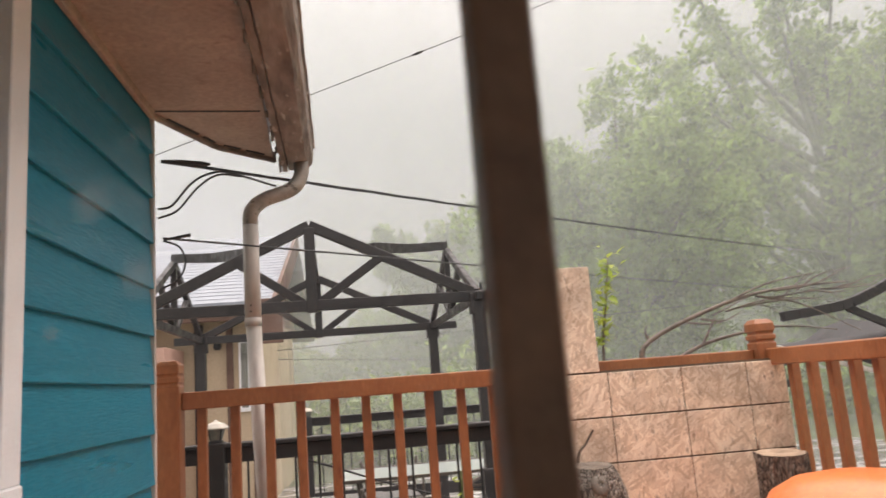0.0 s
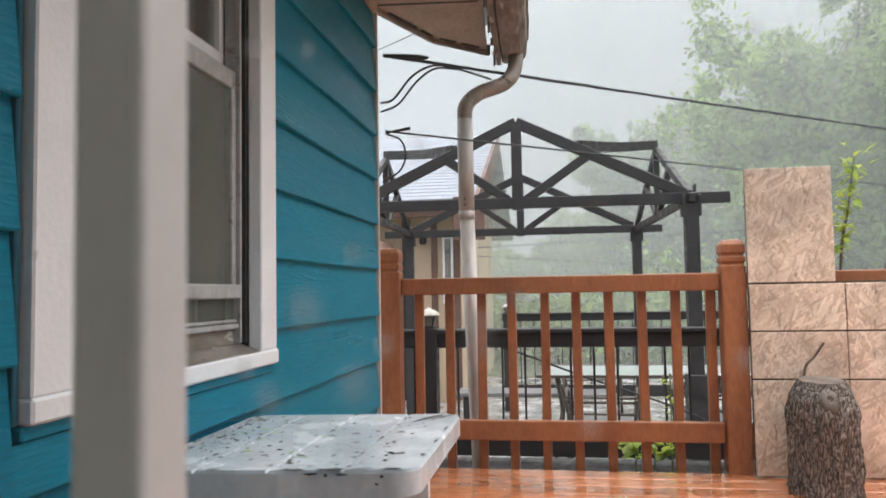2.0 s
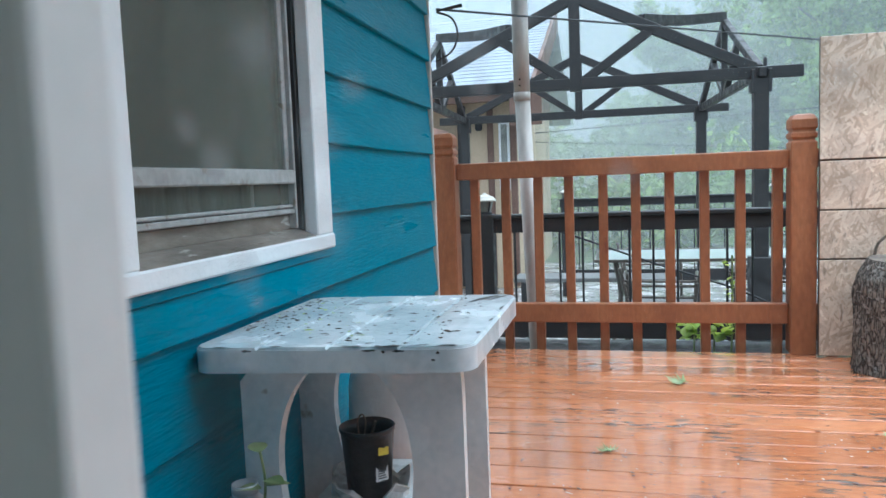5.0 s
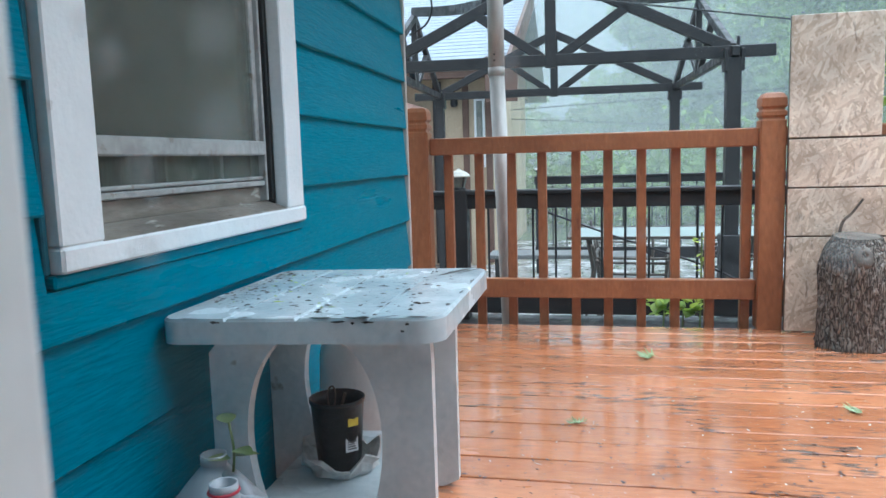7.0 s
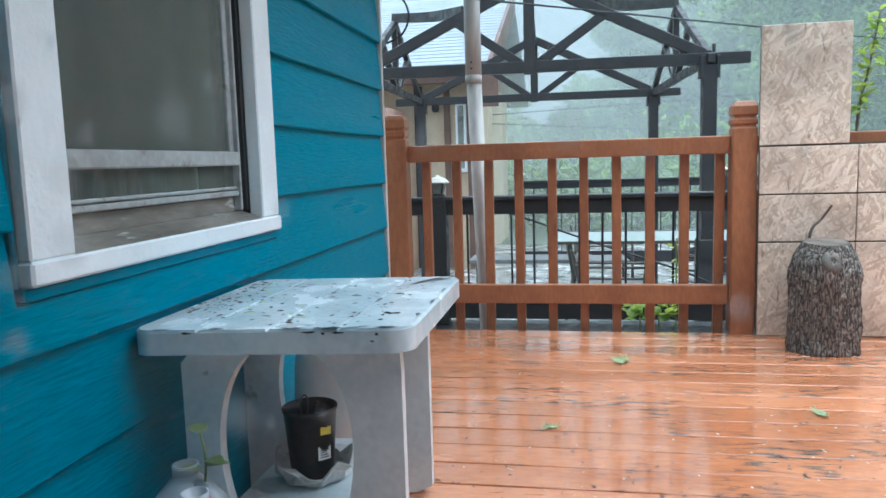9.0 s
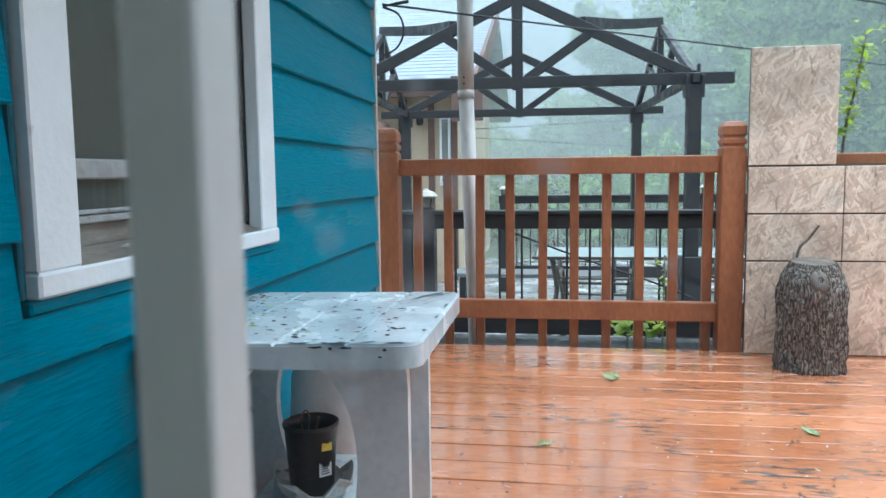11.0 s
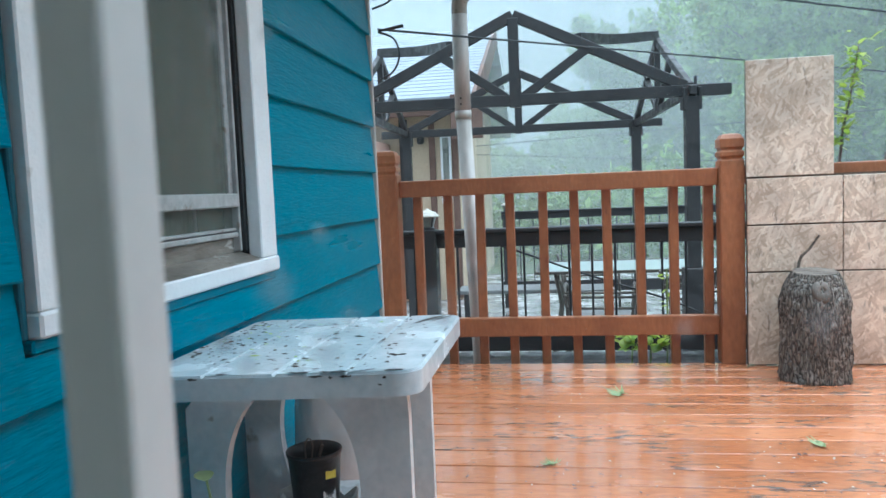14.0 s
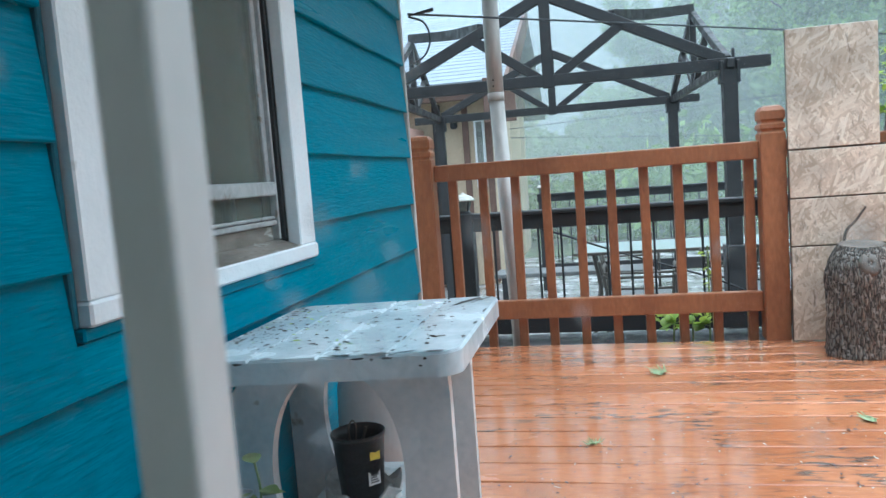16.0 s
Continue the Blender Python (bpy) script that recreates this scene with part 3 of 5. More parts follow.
# ---- downspout ----
spout = thing("downspout", "weathered white metal downspout with an elbow below the gutter", "downspout")
part("upper_elbow", tube(curve_points([(0.505, 3.26, 1.76), (0.500, 3.24, 1.68), (0.455, 3.21, 1.615), (0.345, 3.17, 1.565), (0.293, 3.15, 1.51), (0.286, 3.15, 1.44)], 7), 0.033, 16), SPOUT_DIRTY, spout, "grime-streaked brown elbow", smooth=True)
part("pipe", tube([(0.286, 3.15, 1.45), (0.287, 3.15, 1.03)], 0.034, 16), SPOUT, spout, smooth=True)
part("lower_pipe", tube([(0.287, 3.15, 1.04), (0.322, 3.15, -0.02), (0.33, 3.15, PATIO_Z)], 0.032, 16), SPOUT, spout, smooth=True)
part("joint_band", tube([(0.2865, 3.15, 1.015), (0.2865, 3.15, 1.05)], 0.0355, 16), SPOUT, spout, smooth=True)
for z in (1.10, 1.075):
    part("rivet", tube([(0.283, 3.113, z), (0.283, 3.118, z)], 0.004, 8), IRON, spout)

# ---- deck ----
deck_frame = structure("deck_frame", box(0.015, 2.52, 0.14, 3.0, -0.24, -0.034, 0), DARKWOOD, "timber frame under the orange deck", "deck frame")
floor = thing("floor", "wet orange painted wooden deck boards strewn with debris", "deck", kind="structure")

# ---- deck railing ----


def grooved_post(name, x, y, parent):
    own = bmesh.new()
    h = 0.0445
    prof = [(h - 0.002, 0.0), (h, 0.004), (h, 0.785), (h - 0.007, 0.792), (h - 0.007, 0.797), (h, 0.804), (h, 0.818), (h - 0.007, 0.825), (h - 0.007, 0.830), (h, 0.838), (h - 0.001, 0.868), (h - 0.012, 0.884), (h - 0.022, 0.888)]
    rings = [[own.verts.new((x + sx * r, y + sy * r, z)) for sx, sy in ((-1, -1), (1, -1), (1, 1), (-1, 1))] for r, z in prof]
    for a, b in zip(rings, rings[1:]):
        for k in range(4):
            own.faces.new((a[k], a[(k + 1) % 4], b[(k + 1) % 4], b[k]))
    own.faces.new(rings[0][::-1])
    own.faces.new(rings[-1])
    bmesh.ops.bevel(own, geom=[e for e in own.edges if abs(e.verts[0].co.z - e.verts[1].co.z) > 0.5], offset=0.004, segments=2, affect="EDGES")
    return part(name, own, RAIL, parent)


railing = thing("deck_railing", "orange-brown painted wooden deck railing with square balusters", "railing")
for x in (-0.018, 1.330, 2.425):
    grooved_post("post", x, RAIL_Y, railing)
for x0, x1 in ((0.028, 1.285), (1.376, 2.380)):
    part("top_rail", box(x0, x1, RAIL_Y - 0.012, RAIL_Y + 0.026, 0.694, RAIL_TOP, 0.005, None, 2), RAIL, railing)
    part("bottom_rail", box(x0, x1, RAIL_Y - 0.012, RAIL_Y + 0.026, 0.110, 0.188, 0.005, None, 2), RAIL, railing)
for x0, n in ((0.093, 10), (1.45, 8)):
    for k in range(n):
        x = x0 + k * 0.129
        part("baluster", bar((x, RAIL_Y + 0.046, -0.22), (x + rnd.uniform(-0.004, 0.004), RAIL_Y + 0.046, 0.742), 0.034, 0.036, 0.003), RAIL, railing)
side_rail = thing("deck_railing", "orange-brown painted wooden side railing of the deck", "railing")
part("top_rail", box(2.413, 2.451, 0.30, RAIL_Y - 0.046, 0.694, RAIL_TOP, 0.005), RAIL, side_rail)
part("bottom_rail", box(2.413, 2.451, 0.30, RAIL_Y - 0.046, 0.110, 0.188, 0.005), RAIL, side_rail)
for k in range(19):
    y = 2.86 - k * 0.129
    part("baluster", box(2.452, 2.488, y - 0.018, y + 0.018, -0.2, 0.742, 0.003), RAIL, side_rail)
grooved_post("post", 2.425, 0.33, side_rail)

# ---- particle-board screen standing against the railing ----


def strand_board():
    m = bpy.data.materials.new("strand_board")
    m.use_nodes = True
    n, l = m.node_tree.nodes, m.node_tree.links
    p = n["Principled BSDF"]
    where = n.new("ShaderNodeTexCoord")
    layers = []
    for turn, sx, sz, off in ((20, 112, 21, 0), (-34, 128, 26, 3), (64, 104, 18, 7)):
        mp, vo = n.new("ShaderNodeMapping"), n.new("ShaderNodeTexVoronoi")
        mp.inputs["Rotation"].default_value = (0, radians(turn), 0)
        mp.vector_type = "TEXTURE"
        mp.inputs["Scale"].default_value = (1 / sx, 1, 1 / sz)
        mp.inputs["Location"].default_value = (off, off, off)
        warp = n.new("ShaderNodeTexNoise")
        bend = n.new("ShaderNodeVectorMath")
        bend.operation = "MULTIPLY_ADD"
        bend.inputs[1].default_value = (0.018, 0.018, 0.018)
        warp.inputs["Scale"].default_value, warp.inputs["Detail"].default_value = 9.0 + off, 2.0
        l.new(where.outputs["Object"], warp.inputs["Vector"])
        l.new(warp.outputs["Color"], bend.inputs[0])
        l.new(where.outputs["Object"], bend.inputs[2])
        l.new(bend.outputs["Vector"], mp.inputs["Vector"])
        vo.inputs["Scale"].default_value = 1.0
        l.new(mp.outputs["Vector"], vo.inputs["Vector"])
        layers.append(vo)
    split = []
    for vo in layers:
        sp = n.new("ShaderNodeSeparateColor")
        l.new(vo.outputs["Color"], sp.inputs["Color"])
        split.append(sp)

    def over(shade_a, rank_a, shade_b, rank_b):
        """The flake that lies higher shows."""
        win, shade, rank = n.new("ShaderNodeMath"), n.new("ShaderNodeMix"), n.new("ShaderNodeMath")
        win.operation, rank.operation = "GREATER_THAN", "MAXIMUM"
        for node in (win, rank):
            l.new(rank_b, node.inputs[0])
            l.new(rank_a, node.inputs[1])
        l.new(win.outputs["Value"], shade.inputs["Factor"])
        l.new(shade_a, shade.inputs["A"])
        l.new(shade_b, shade.inputs["B"])
        return shade.outputs["Result"], rank.outputs["Value"]

    first = over(split[0].outputs["Red"], split[0].outputs["Green"], split[1].outputs["Red"], split[1].outputs["Green"])
    shade, _ = over(*first, split[2].outputs["Red"], split[2].outputs["Green"])
    grey = n.new("ShaderNodeRGBToBW")
    l.new(shade, grey.inputs["Color"])
    ramp = n.new("ShaderNodeValToRGB")
    e = ramp.color_ramp.elements
    e[0].position, e[0].color = 0.05, (0.60, 0.455, 0.325, 1)
    e[1].position, e[1].color = 1.0, (0.90, 0.77, 0.62, 1)
    mid = e.new(0.45)
    mid.color = (0.74, 0.585, 0.44, 1)
    l.new(grey.outputs["Val"], ramp.inputs["Fac"])
    stain = n.new("ShaderNodeTexNoise")
    stain.inputs["Scale"].default_value, stain.inputs["Detail"].default_value = 5, 6
    l.new(where.outputs["Object"], stain.inputs["Vector"])
    wet = n.new("ShaderNodeMapRange")
    wet.inputs["From Min"].default_value, wet.inputs["From Max"].default_value = 0.35, 0.65
    wet.inputs["To Min"].default_value, wet.inputs["To Max"].default_value = 0.70, 1.12
    l.new(stain.outputs["Fac"], wet.inputs["Value"])
    hsv = n.new("ShaderNodeHueSaturation")
    l.new(wet.outputs["Result"], hsv.inputs["Value"])
    l.new(ramp.outputs["Color"], hsv.inputs["Color"])
    chip, slant, gouge, pits = n.new("ShaderNodeTexNoise"), n.new("ShaderNodeMapping"), n.new("ShaderNodeMapRange"), n.new("ShaderNodeMix")
    slant.inputs["Scale"].default_value, slant.inputs["Rotation"].default_value = (2.4, 1, 0.8), (0, radians(20), 0)
    chip.inputs["Scale"].default_value, chip.inputs["Detail"].default_value = 20, 6
    gouge.inputs["From Min"].default_value, gouge.inputs["From Max"].default_value = 0.63, 0.76
    l.new(where.outputs["Object"], slant.inputs["Vector"])
    l.new(slant.outputs["Vector"], chip.inputs["Vector"])
    l.new(chip.outputs["Fac"], gouge.inputs["Value"])
    pits.data_type = "RGBA"
    pits.inputs["B"].default_value = (0.24, 0.165, 0.11, 1)
    l.new(gouge.outputs["Result"], pits.inputs["Factor"])
    l.new(hsv.outputs["Color"], pits.inputs["A"])
    l.new(pits.outputs["Result"], p.inputs["Base Color"])
    p.inputs["Roughness"].default_value = 0.42
    bump = n.new("ShaderNodeBump")
    bump.inputs["Strength"].default_value, bump.inputs["Distance"].default_value = 0.5, 0.004
    l.new(grey.outputs["Val"], bump.inputs["Height"])
    l.new(bump.outputs["Normal"], p.inputs["Normal"])
    return m


OSB = strand_board()
OSB_EDGE = material("board_dark_edge", (0.13, 0.09, 0.06), rough=0.8)
osb = thing("particle_board_screen", "stepped strand-board sheet with dark grooves leaning on the railing", "board")
BY = 2.932
bm = box(1.374, 1.680, BY, BY + 0.012, 0.004, 1.150, 0)
box(1.680, 2.470, BY, BY + 0.012, 0.004, 0.722, 0, bm)
part("backing", bm, OSB_EDGE, osb)
levels = [0.004, 0.360, 0.538, 0.716]
ends = [1.374, 1.712, 2.02, 2.30, 2.470]
for (z0, z1) in zip(levels, levels[1:]):
    for x0, x1 in zip(ends, ends[1:]):
        part("board", box(x0 + 0.002, x1 - 0.0015, BY - 0.0085, BY - 0.001, z0 + 0.003, z1 - 0.003, 0.0015), OSB, osb)
part("board", box(1.374, 1.680, BY - 0.0085, BY - 0.001, 0.720, 1.150, 0.0015), OSB, osb)

# ---- stumps ----


def stump(name, label, x, y, r, h, knot=True, seed=1):
    own, rings, n, lean = bmesh.new(), [], 104, 0.006
    for j in range(49):
        z = h * j / 48
        flare = 1 + 0.06 * math.exp(-z / 0.05) - (0.34 if knot else 0.01) * (max(0, z / h - 0.66) / 0.34) ** 1.7
        ring = []
        for k in range(n):
            a = 2 * math.pi * k / n
            ridge = abs(noise.noise(Vector((math.cos(a) * 13, math.sin(a) * 13, z * 5 + seed)))) + 0.5 * abs(noise.noise(Vector((math.cos(a) * 26, math.sin(a) * 26, z * 11 + seed))))
            big = noise.noise(Vector((math.cos(a) * 1.5, math.sin(a) * 1.5, z * 2 + seed)))
            rr = r * flare * (1 + 0.05 * big + 0.21 * ridge - 0.08)
            slope = lean * math.sin(a) * max(0, j - 34) / 14
            ring.append(own.verts.new((x + rr * math.cos(a), y + rr * math.sin(a), z + slope - lean * max(0, j - 34) / 14)))
        rings.append(ring)
    for a, b in zip(rings, rings[1:]):
        for k in range(n):
            own.faces.new((a[k], a[(k + 1) % n], b[(k + 1) % n], b[k]))
    own.faces.new(rings[0][::-1])
    tops = [v.co.copy() for v in rings[-1]]
    top = thing(name, label, "tree stump")
    body = part("bark", own, BARK, top, smooth=True)
    cap = bmesh.new()
    mid = cap.verts.new((x, y, h - lean - 0.004))
    inner = [cap.verts.new((x + 0.5 * (v.x - x), y + 0.5 * (v.y - y), h - lean + 0.5 * (v.z - h + lean) + 0.002)) for v in tops]
    outer = [cap.verts.new((x + 0.985 * (v.x - x), y + 0.985 * (v.y - y), v.z + 0.001)) for v in tops]
    for k in range(n):
        cap.faces.new((inner[k], inner[(k + 1) % n], mid))
        cap.faces.new((outer[k], outer[(k + 1) % n], inner[(k + 1) % n], inner[k]))
    part("cut_face", cap, OLD_CUT if knot else CUT, top, "weathered grey sawn top" if knot else "pale sawn top")
    if knot:
        # a bare grey scar with a dark eye on the shoulder where a limb was
        scar = turned([(0.040, -0.020), (0.037, -0.006), (0.028, 0.0), (0.016, 0.002), (0.0075, 0.001), (0.005, -0.006), (0.002, -0.008)], 22)
        for v in scar.verts:
            v.co.x *= 0.86 + 0.12 * noise.noise(v.co * 60)
            v.co.y *= 1.10
            v.co.z += 0.004 * noise.noise(v.co * 90)
        scar.transform(pose(x - 0.004, y - r * 0.88, h - 0.060, 62, 0, 3))
        part("limb_scar", scar, OLD_CUT, top, "bare grey limb scar", smooth=True)
        part("twig", tube(curve_points([(x - 0.035, y + r * 0.85, h - 0.12), (x - 0.022, y + r * 0.85, h + 0.02), (x + 0.012, y + r * 0.85, h + 0.065), (x + 0.045, y + r * 0.8, h + 0.115)], 4), [0.0062 - 0.0002 * i for i in range(13)], 6), TWIG, top)
    return top


stump("tree_stump", "upright log stump with rough grey bark on the deck", 1.556, 2.748, 0.112, 0.386)
stump("tree_stump", "sawn log stump with a flat pale top", 2.235, 2.64, 0.088, 0.385, False, 4)
# upturned orange plastic tub
bm = turned([(0.30, 0.0), (0.30, 0.02), (0.29, 0.03), (0.288, 0.20), (0.275, 0.285), (0.24, 0.338), (0.18, 0.372), (0.10, 0.388), (0.03, 0.391)], 48)
tub = tagged(part("plastic_tub", bm, ORANGE_PLASTIC, smooth=True), "bright orange plastic tub turned upside down on the deck", "tub")
tub.matrix_basis = pose(2.10, 2.0, 0.002)

# ---- small white table ----
table = thing("side_table", "chipped white wooden side table with oval cut-outs, wet and littered", "side table")
TX0, TX1, TY0, TY1, TZ = 0.008, 0.458, 1.088, 1.596, 0.445


def rounded(x0, x1, y0, y1, corners, r=0.045):
    """An outline with the named corners rounded."""
    out = []
    for name, cx, cy, a0 in (("ne", x1 - r, y1 - r, 0), ("nw", x0 + r, y1 - r, 90), ("sw", x0 + r, y0 + r, 180), ("se", x1 - r, y0 + r, 270)):
        if name in corners:
            out += [(cx + r * math.cos(radians(a0 + 6 * k)), cy + r * math.sin(radians(a0 + 6 * k))) for k in range(16)]
        else:
            out.append((cx + (r if a0 in (0, 270) else -r), cy + (r if a0 in (0, 90) else -r)))
    return out


bm = slab(rounded(TX0, TX1, TY0, TY1, ("ne", "se", "nw", "sw"), 0.038), TZ - 0.040, TZ - 0.004)
part("edge_board", bm, TABLE_WHITE, table)
planks = 4
pw = (TX1 - TX0) / planks
for k in range(planks):
    x0, x1 = TX0 + k * pw + 0.0018, TX0 + (k + 1) * pw - 0.0018
    c = ("nw", "sw") if k == 0 else ("ne", "se") if k == planks - 1 else ()
    bm = slab(rounded(x0, x1, TY0 + 0.0015, TY1 - 0.0015, c, 0.037), TZ - 0.0039, TZ)
    bmesh.ops.bevel(bm, geom=[e for e in bm.edges if e.verts[0].co.z > TZ - 0.001 and e.verts[1].co.z > TZ - 0.001], offset=0.0018, segments=2, affect="EDGES")
    part("plank", bm, TABLE_WHITE, table)


def cut_panel(x0, x1, y0, y1, z0, z1, cx, cz, rx, rz):
    """An upright panel with an egg-shaped hole through it."""
    own, n = bmesh.new(), 48
    front, back = [], []
    for k in range(n):
        a = 2 * math.pi * k / n
        dx, dz = math.cos(a), math.sin(a)
        wide = rx * (1 + 0.12 * dz)
        hole = (cx + wide * dx, min(cz + rz * dz, z1 - 0.0005))
        s = min(((x1 - cx) if dx > 0 else (x0 - cx)) / dx if abs(dx) > 1e-6 else 1e9, ((z1 - cz) if dz > 0 else (z0 - cz)) / dz if abs(dz) > 1e-6 else 1e9)
        rim = (cx + s * dx, cz + s * dz)
        for y, keep in ((y0, front), (y1, back)):
            keep.append((own.verts.new((hole[0], y, hole[1])), own.verts.new((rim[0], y, rim[1]))))
    for k in range(n):
        a, b, c, d = front[k], front[(k + 1) % n], back[k], back[(k + 1) % n]
        own.faces.new((a[0], b[0], b[1], a[1]))
        own.faces.new((c[0], c[1], d[1], d[0]))
        own.faces.new((a[0], c[0], d[0], b[0]))
        own.faces.new((a[1], b[1], d[1], c[1]))
    bmesh.ops.recalc_face_normals(own, faces=own.faces)
    return own


part("leg_panel", cut_panel(0.068, 0.430, TY0 + 0.045, TY0 + 0.067, 0.004, TZ - 0.041, 0.236, 0.212, 0.110, 0.204), TABLE_WHITE, table)
part("leg_panel", cut_panel(0.016, 0.405, TY1 - 0.126, TY1 - 0.104, 0.004, TZ - 0.041, 0.212, 0.212, 0.122, 0.204), TABLE_WHITE, table)
part("shelf", box(0.125, 0.335, TY0 + 0.068, TY1 - 0.127, 0.110, 0.124, 0.002), TABLE_WHITE, table)
for (x, y, a, l, w) in ((0.398, 1.540, 62, 0.105, 0.0070), (0.428, 1.556, 58, 0.060, 0.0060), (0.380, 1.505, 66, 0.045, 0.0035), (0.330, TY0 + 0.005, 2, 0.050, 0.0060), (0.372, TY0 + 0.010, 24, 0.036, 0.0022),
                        (0.270, TY0 + 0.005, -3, 0.034, 0.0045), (0.418, TY0 + 0.008, 5, 0.030, 0.0045), (0.150, TY0 + 0.006, 3, 0.022, 0.0040), (0.060, TY0 + 0.005, 0, 0.028, 0.0030),
                        (0.449, 1.30, 90, 0.030, 0.0030), (0.450, 1.42, 88, 0.045, 0.0025), (0.447, 1.19, 92, 0.022, 0.0030), (0.346, 1.33, 90, 0.050, 0.0012), (0.234, 1.42, 90, 0.060, 0.0012), (0.346, 1.20, 90, 0.035, 0.0014)):
    own = bmesh.new()
    ring = []
    for k in range(18):
        t = 2 * math.pi * k / 18
        ring.append(own.verts.new((l / 2 * math.cos(t) * (1 + 0.25 * rnd.uniform(-1, 1)), w * math.sin(t) * (1 + 0.7 * rnd.uniform(-1, 1)), 0)))
    own.faces.new(ring)
    own.transform(pose(x, y, TZ + 0.0008, 0, 0, a))
    part("paint_chip", own, FLAKED, table, "dark bare wood where the paint has flaked")
for x, z, l in ((0.345, TZ - 0.006, 0.012), (0.405, TZ - 0.009, 0.005), (0.300, TZ - 0.005, 0.014), (0.105, TZ - 0.005, 0.010), (0.398, TZ - 0.020, 0.004), (0.322, TZ - 0.007, 0.004)):  # chips down the near edge
    own = bmesh.new()
    own.faces.new([own.verts.new((x + l * math.cos(t) * rnd.uniform(0.5, 1.0), TY0 - 0.0007, z + 0.003 * math.sin(t) * rnd.uniform(0.3, 1.0))) for t in (2 * math.pi * k / 12 for k in range(12))])
    part("paint_chip", own, FLAKED, table, "dark bare wood where the paint has flaked")

for ob in table.children:  # left side sheared forward to fit the camera's view
    for v in ob.data.vertices:
        v.co.y -= 0.045 * max(0.0, TX1 - v.co.x) / (TX1 - TX0)

# things on and by the table
pot = thing("plant_pot", "black plastic nursery pot with a yellow sticker and a barcode label", "plant pot", at=(0.226, 1.250, 0.1245), turn=14.0)
bm = turned([(0.036, 0.0), (0.038, 0.003), (0.048, 0.128), (0.050, 0.129), (0.0505, 0.136), (0.048, 0.137), (0.046, 0.118), (0.037, 0.012), (0.02, 0.010)], 32)
part("body", bm, BLACK_PLASTIC, pot, smooth=True)
part("sticker", box(-0.011, 0.011, -0.0008, 0.0008, -0.007, 0.007, 0), YELLOW, pot).matrix_basis = pose(0.030, -0.0345, 0.100, -5, 6, 42)
lab = part("label_tag", box(-0.013, 0.013, -0.0008, 0.0008, -0.016, 0.016, 0), PAPER, pot)
lab.matrix_basis = pose(0.026, -0.0325, 0.062, -5, 4, 40)
for k in range(6):
    part("print_bar", box(-0.009, 0.009 - 0.002 * (k % 3), -0.0016, -0.0009, -0.012 + 0.0042 * k, -0.0098 + 0.0042 * k, 0), INK, lab)
part("wire_hook", tube(curve_points([(-0.012, -0.02, 0.12), (-0.014, -0.02, 0.15), (-0.006, -0.02, 0.163), (0.0, -0.02, 0.15), (-0.004, -0.02, 0.12)], 5), 0.0016, 5), TWIG, pot)
part("stalk", tube(curve_points([(0.0, 0.0, 0.02), (0.004, 0.002, 0.10), (0.016, -0.006, 0.145)], 4), 0.003, 5), TWIG, pot)
bm = turned([(0.060, 0.0), (0.076, 0.02), (0.084, 0.09), (0.080, 0.16), (0.062, 0.215), (0.03, 0.245)], 32)
sack = tagged(part("plastic_bucket", bm, material("pale_plastic", (0.88, 0.87, 0.85), (0.80, 0.79, 0.77), rough=0.45, scale=6), smooth=True), "pale rounded plastic bucket standing behind the side table", "bucket")
sack.matrix_basis = pose(0.160, 1.600, 0.0025) @ Matrix.Diagonal((1.18, 1.18, 1.55, 1))


bm = bmesh.new()
rings = []
for j, (rad, z) in enumerate(((0.030, 0.001), (0.056, 0.002), (0.070, 0.020), (0.076, 0.045), (0.082, 0.066), (0.078, 0.070))):
    ring = []
    for k in range(18):
        a = 2 * math.pi * k / 18
        crease = 0.94 + 0.26 * noise.noise(Vector((math.cos(a) * 4.1, math.sin(a) * 4.1, j * 0.8)))
        lift = 0.58 + 0.55 * noise.noise(Vector((math.cos(a) * 1.9, math.sin(a) * 1.9, 9.0)))
        ring.append(bm.verts.new((rad * crease * math.cos(a), 0.92 * rad * crease * math.sin(a), z * lift)))
    rings.append(ring)
for a, b in zip(rings, rings[1:]):
    for k in range(18):
        bm.faces.new((a[k], a[(k + 1) % 18], b[(k + 1) % 18], b[k]))
bag = tagged(part("plastic_bag", bm, BAG), "crumpled white plastic bag pushed down round the black pot", "bag")
bag.matrix_basis = pose(0.228, 1.252, 0.1246)
bag.modifiers.new("thickness", "SOLIDIFY").thickness = 0.0012


